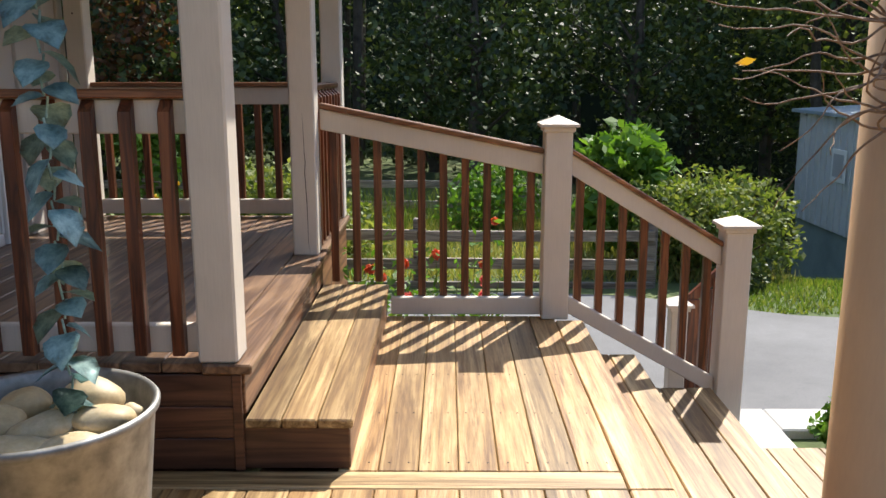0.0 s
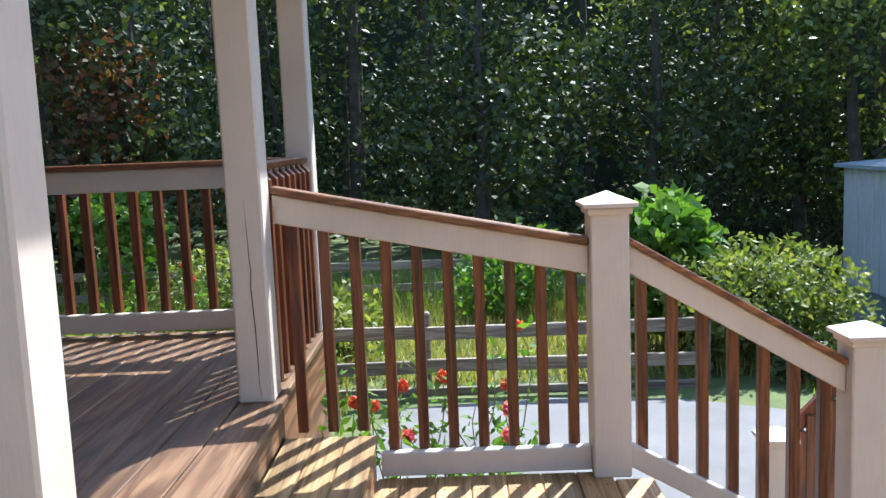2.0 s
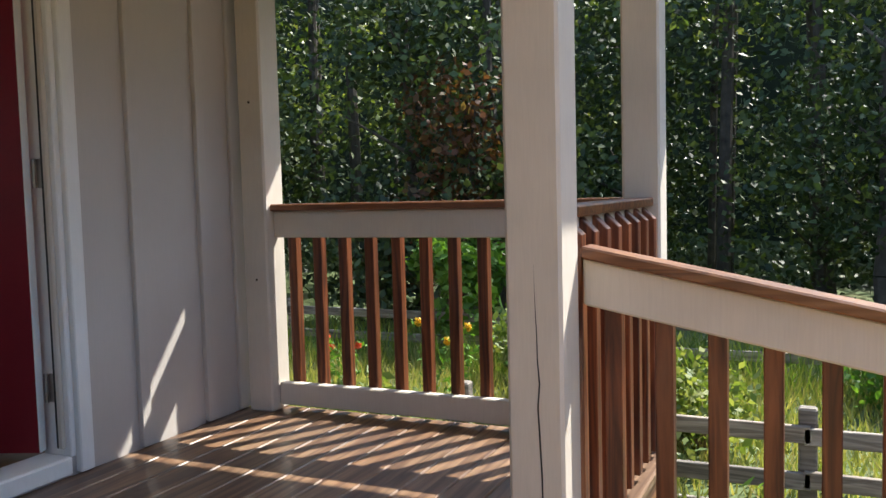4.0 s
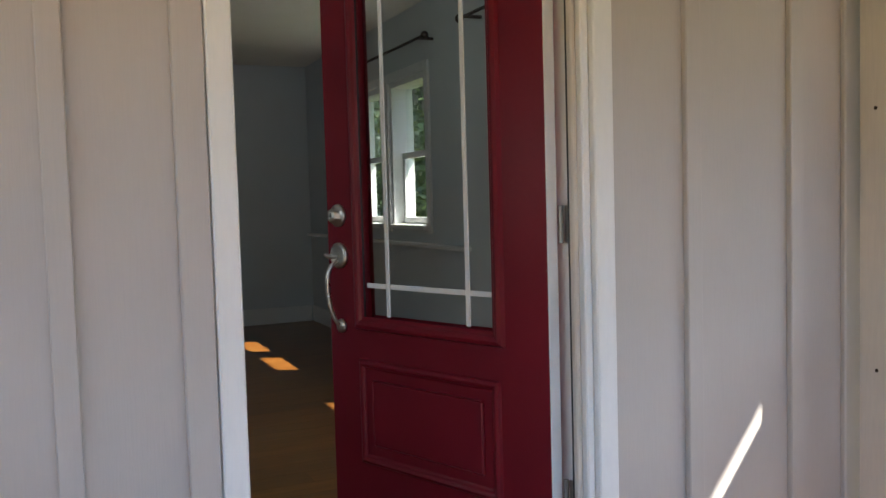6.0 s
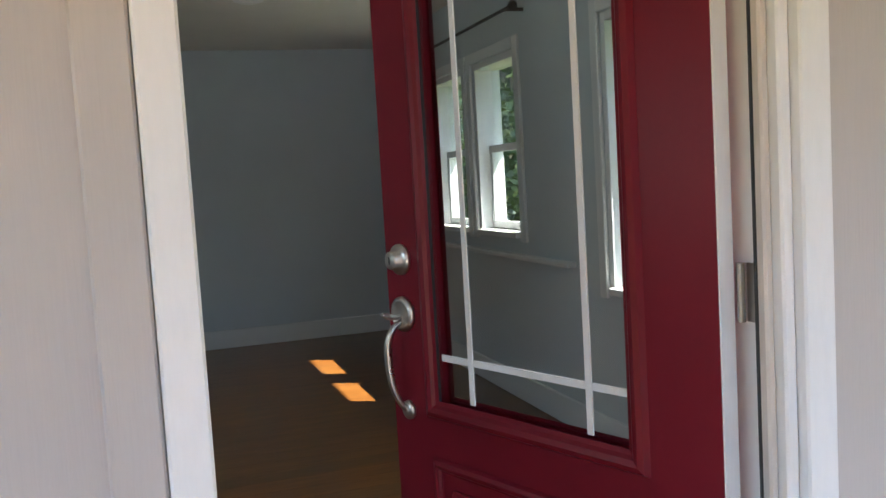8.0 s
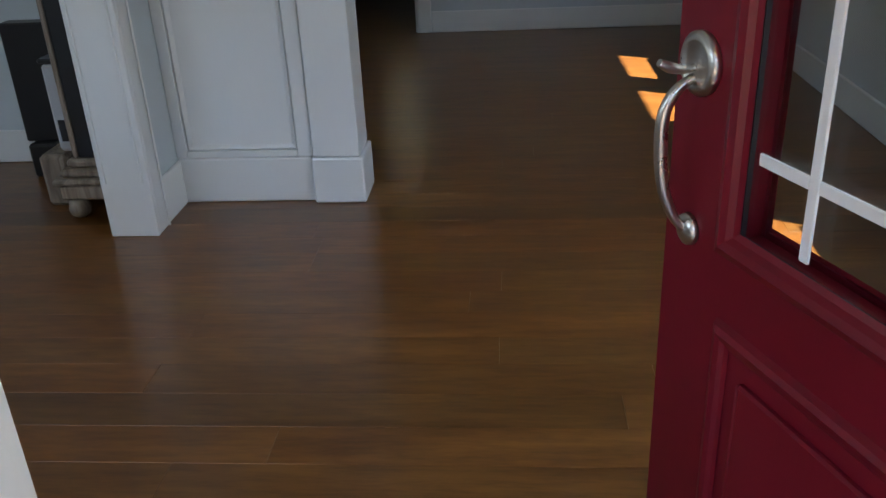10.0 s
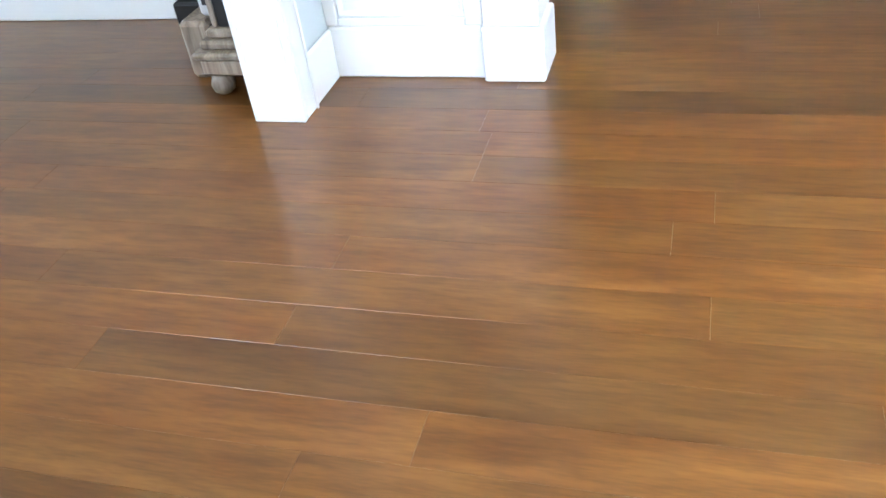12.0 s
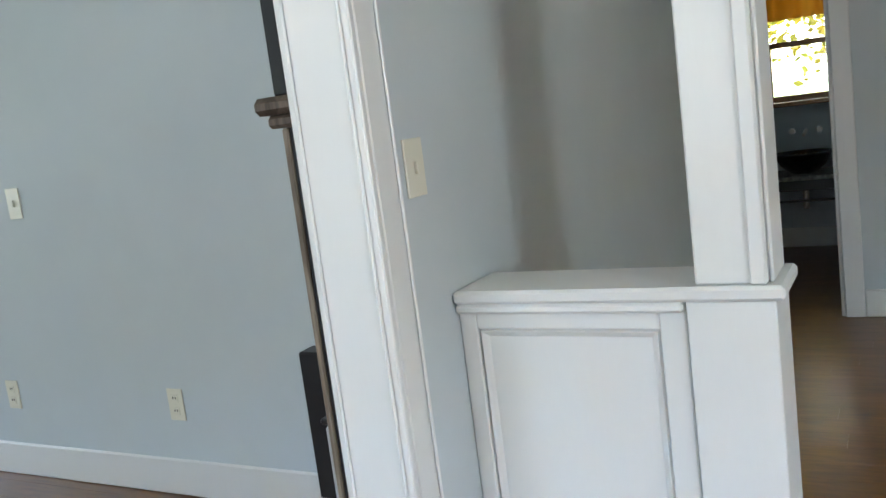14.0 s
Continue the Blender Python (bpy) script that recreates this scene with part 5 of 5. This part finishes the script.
shrub("garden_bush", "weedy green bush in the side garden", -6.2, 9.4, 0.9, 0.8, 2400, 0.10, M_SHRUB, 41)
shrub("garden_bush", "green weeds by the fence", -2.6, 11.8, 0.9, 0.8, 2400, 0.10, M_SHRUB, 42)
shrub("leafy_plant", "fresh green leafy plant beside the boardwalk", 2.1, 4.68, 0.17, 0.36, 420, 0.085, M_LEAF, 43, 5)


def dahlia(label, x, y, h, heads, material, seed):
    g = GROUND
    rg = random.Random(seed)
    e = thing("dahlia", label, "flower", (x, y, g), "flowers below the railing")
    bm = bmesh.new()
    tips = []
    for k in range(heads + 3):
        out = wander(bm, (x + rg.uniform(-0.05, 0.05), y + rg.uniform(-0.05, 0.05), g - 0.02), (rg.uniform(-0.25, 0.25), rg.uniform(-0.2, 0.2), 1), h * rg.uniform(0.75, 1.05), 0.006, seed * 10 + k, -0.25, 8)
        tips.append(out)
    part("stem_tuft", bm, M_SHRUB, e)
    pts = np.array([p + Vector((rg.uniform(-0.07, 0.07), rg.uniform(-0.07, 0.07), rg.uniform(-0.03, 0.03))) for t in tips for p in t[1:] for _ in range(5)])
    under(new("foliage", leaves_mesh("foliage", pts, np.random.RandomState(seed).uniform(0.04, 0.10, len(pts)), M_LEAF, seed, 0.4)), e)
    for t in tips[:heads]:
        c = np.array(t[-1])
        r = np.random.RandomState(seed + len(t))
        d = r.normal(size=(70, 3))
        d /= np.linalg.norm(d, axis=1)[:, None]
        under(new("bloom", leaves_mesh("bloom", c + d * 0.028 * r.uniform(0.4, 1.2, 70)[:, None], np.full(70, 0.035), material, seed + 1, 0.6)), e)


dahlia("coral dahlias with tall leafy stems", -0.62, 5.75, 0.95, 2, M_BLOOM, 51)
dahlia("coral dahlias with tall leafy stems", -0.45, 5.95, 0.95, 2, M_BLOOM, 52)
dahlia("tall coral dahlia beside the drive", 0.05, 6.1, 1.1, 2, M_BLOOM, 53)
dahlia("pink dahlias close to the railing", 0.12, 5.65, 0.75, 2, M_PINK, 54)
dahlia("pink dahlias close to the railing", -0.12, 5.6, 0.70, 1, M_PINK, 55)
dahlia("coral dahlias in the side garden", -4.4, 9.6, 0.9, 3, M_BLOOM, 56)
dahlia("yellow-leaved flowers in the side garden", -3.4, 9.9, 0.95, 3, M_YELLOW, 57)
dahlia("red flowers by the back fence", -2.9, 10.6, 0.9, 3, M_BLOOM, 58)


# ---- trees and woodland ----
def tree(label, x, y, h, r, seed, material=M_WOODS, n=5200):
    g = ground_height(x, y)
    rg = random.Random(seed)
    e = thing("tree", label, "tree", (x, y, g), "trees at the wood's edge")
    bm = bmesh.new()
    p = Vector((x, y, g - 0.2))
    for k in range(6):
        q = p + Vector((rg.uniform(-0.15, 0.15), rg.uniform(-0.15, 0.15), h / 6))
        rod(bm, p, q, 0.16 * (1 - k / 7), 0.16 * (1 - (k + 1) / 7), 9)
        p = q
    cs = []
    for k in range(12):
        z = g + h * rg.uniform(0.15, 0.98)
        a = rg.uniform(0, 6.28)
        w = r * rg.uniform(0.4, 0.9) * (1.1 - 0.5 * (z - g) / h)
        c = (x + w * math.cos(a), y + w * math.sin(a), z)
        rod(bm, (x, y, max(g, z - 0.7)), c, 0.04, 0.012, 6)
        cs.append(c)
    part("trunk", bm, M_BARK, e)
    pts = clump(cs, [r * rg.uniform(0.4, 0.7) for _ in cs], n // 12, seed)
    s = np.random.RandomState(seed).uniform(0.09, 0.19, len(pts))
    under(new("crown", leaves_mesh("crown", pts, s, material, seed, 0.6, 0.2)), e)


# three of the trees take the leaf colour painted as sunlit
for k in range(15):
    ang = radians(-72 + 8.0 * k + 2.5 * math.sin(k * 2.3))
    rad = 15.5 + 1.6 * math.sin(k * 1.7)
    tree("tall broad-leaved tree at the dark wood's edge", -1 + rad * math.sin(ang), 2 + rad * math.cos(ang), 6.5 + 1.5 * math.sin(k * 2.9), 1.7, 70 + k, M_WOODS_LIT if k in (1, 4, 13) else M_WOODS, 7000)
# gold put into these leaves to warm the window's reflection on the floor
tree("tall tree outside the washroom window, leaves painted gold for the floor's reflection", -15.5, 3.6, 8.0, 2.8, 95, foliage("reflection_gold_leaves", [(0.30, 0.21, 0.035), (0.42, 0.29, 0.05), (0.28, 0.27, 0.05)]), 16000)
tree("small maple with rust-tinged leaves", -5.5, 15.3, 3.6, 1.1, 91, foliage("rust_maple_leaves", [(0.10, 0.045, 0.02), (0.18, 0.07, 0.03), (0.09, 0.09, 0.03)]), 3000)
r = np.random.RandomState(17)
N = 190000
ang = np.radians(r.uniform(-82, 58, N))
rad = 16.5 + 6 * r.uniform(0, 1, N) ** 1.3
px, py = -1 + rad * np.sin(ang), 2 + rad * np.cos(ang)
pz = GROUND - 1.2 + 10.5 * r.uniform(0, 1, N)
lump = np.array([noise.noise(Vector((a * 0.55, b * 0.55, c * 0.6))) for a, b, c in zip(px, py, pz)])
hollow = np.array([noise.noise(Vector((a * 0.21 + 4, b * 0.21, c * 0.24 + 7))) for a, b, c in zip(px, py, pz)])
keep = (lump > -0.16) & (hollow + 0.05 * (pz - 2.5) > -0.13)
pts, ang, lump = np.c_[px, py, pz][keep], ang[keep], lump[keep]
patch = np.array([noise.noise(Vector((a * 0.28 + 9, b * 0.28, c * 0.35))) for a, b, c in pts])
# clumps coloured as sunlit: by patch, toward the right and higher up
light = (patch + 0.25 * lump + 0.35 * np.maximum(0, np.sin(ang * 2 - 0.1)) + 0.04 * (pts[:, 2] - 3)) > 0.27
for nm, sel, mat, seed in (("woodland", ~light, M_WOODS, 18), ("sunlit_woodland", light, M_WOODS_LIT, 19)):
    tagged(new(nm, leaves_mesh(nm, pts[sel], r.uniform(0.09, 0.22, int(sel.sum())), mat, seed, 0.6, 0.2)), "deep woodland behind the garden, sun and shade put into the leaf colours", "woods", "", "stuff")
bm = bmesh.new()
for k in range(60):
    a = radians(r.uniform(-80, 58))
    q = r.uniform(16.8, 22)
    x0, y0 = -1 + q * math.sin(a), 2 + q * math.cos(a)
    rod(bm, (x0, y0, -2.2), (x0 + 0.3 * math.sin(k), y0, 10), r.uniform(0.06, 0.16), 0.05, 8)
solo("woodland_trunks", bm, M_BARK, "slim dark trunks deep in the woodland", "woods", "", "stuff")
# added ring: paints the shade behind the leaves and covers the bright horizon
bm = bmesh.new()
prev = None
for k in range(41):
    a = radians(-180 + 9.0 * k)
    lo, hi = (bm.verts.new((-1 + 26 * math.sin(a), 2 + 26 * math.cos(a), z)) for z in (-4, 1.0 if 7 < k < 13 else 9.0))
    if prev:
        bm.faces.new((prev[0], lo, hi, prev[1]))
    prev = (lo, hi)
structure("backdrop", bm, M_WOODSHADE, "near-black backdrop ring standing for the wood's deep shade", "hillside")
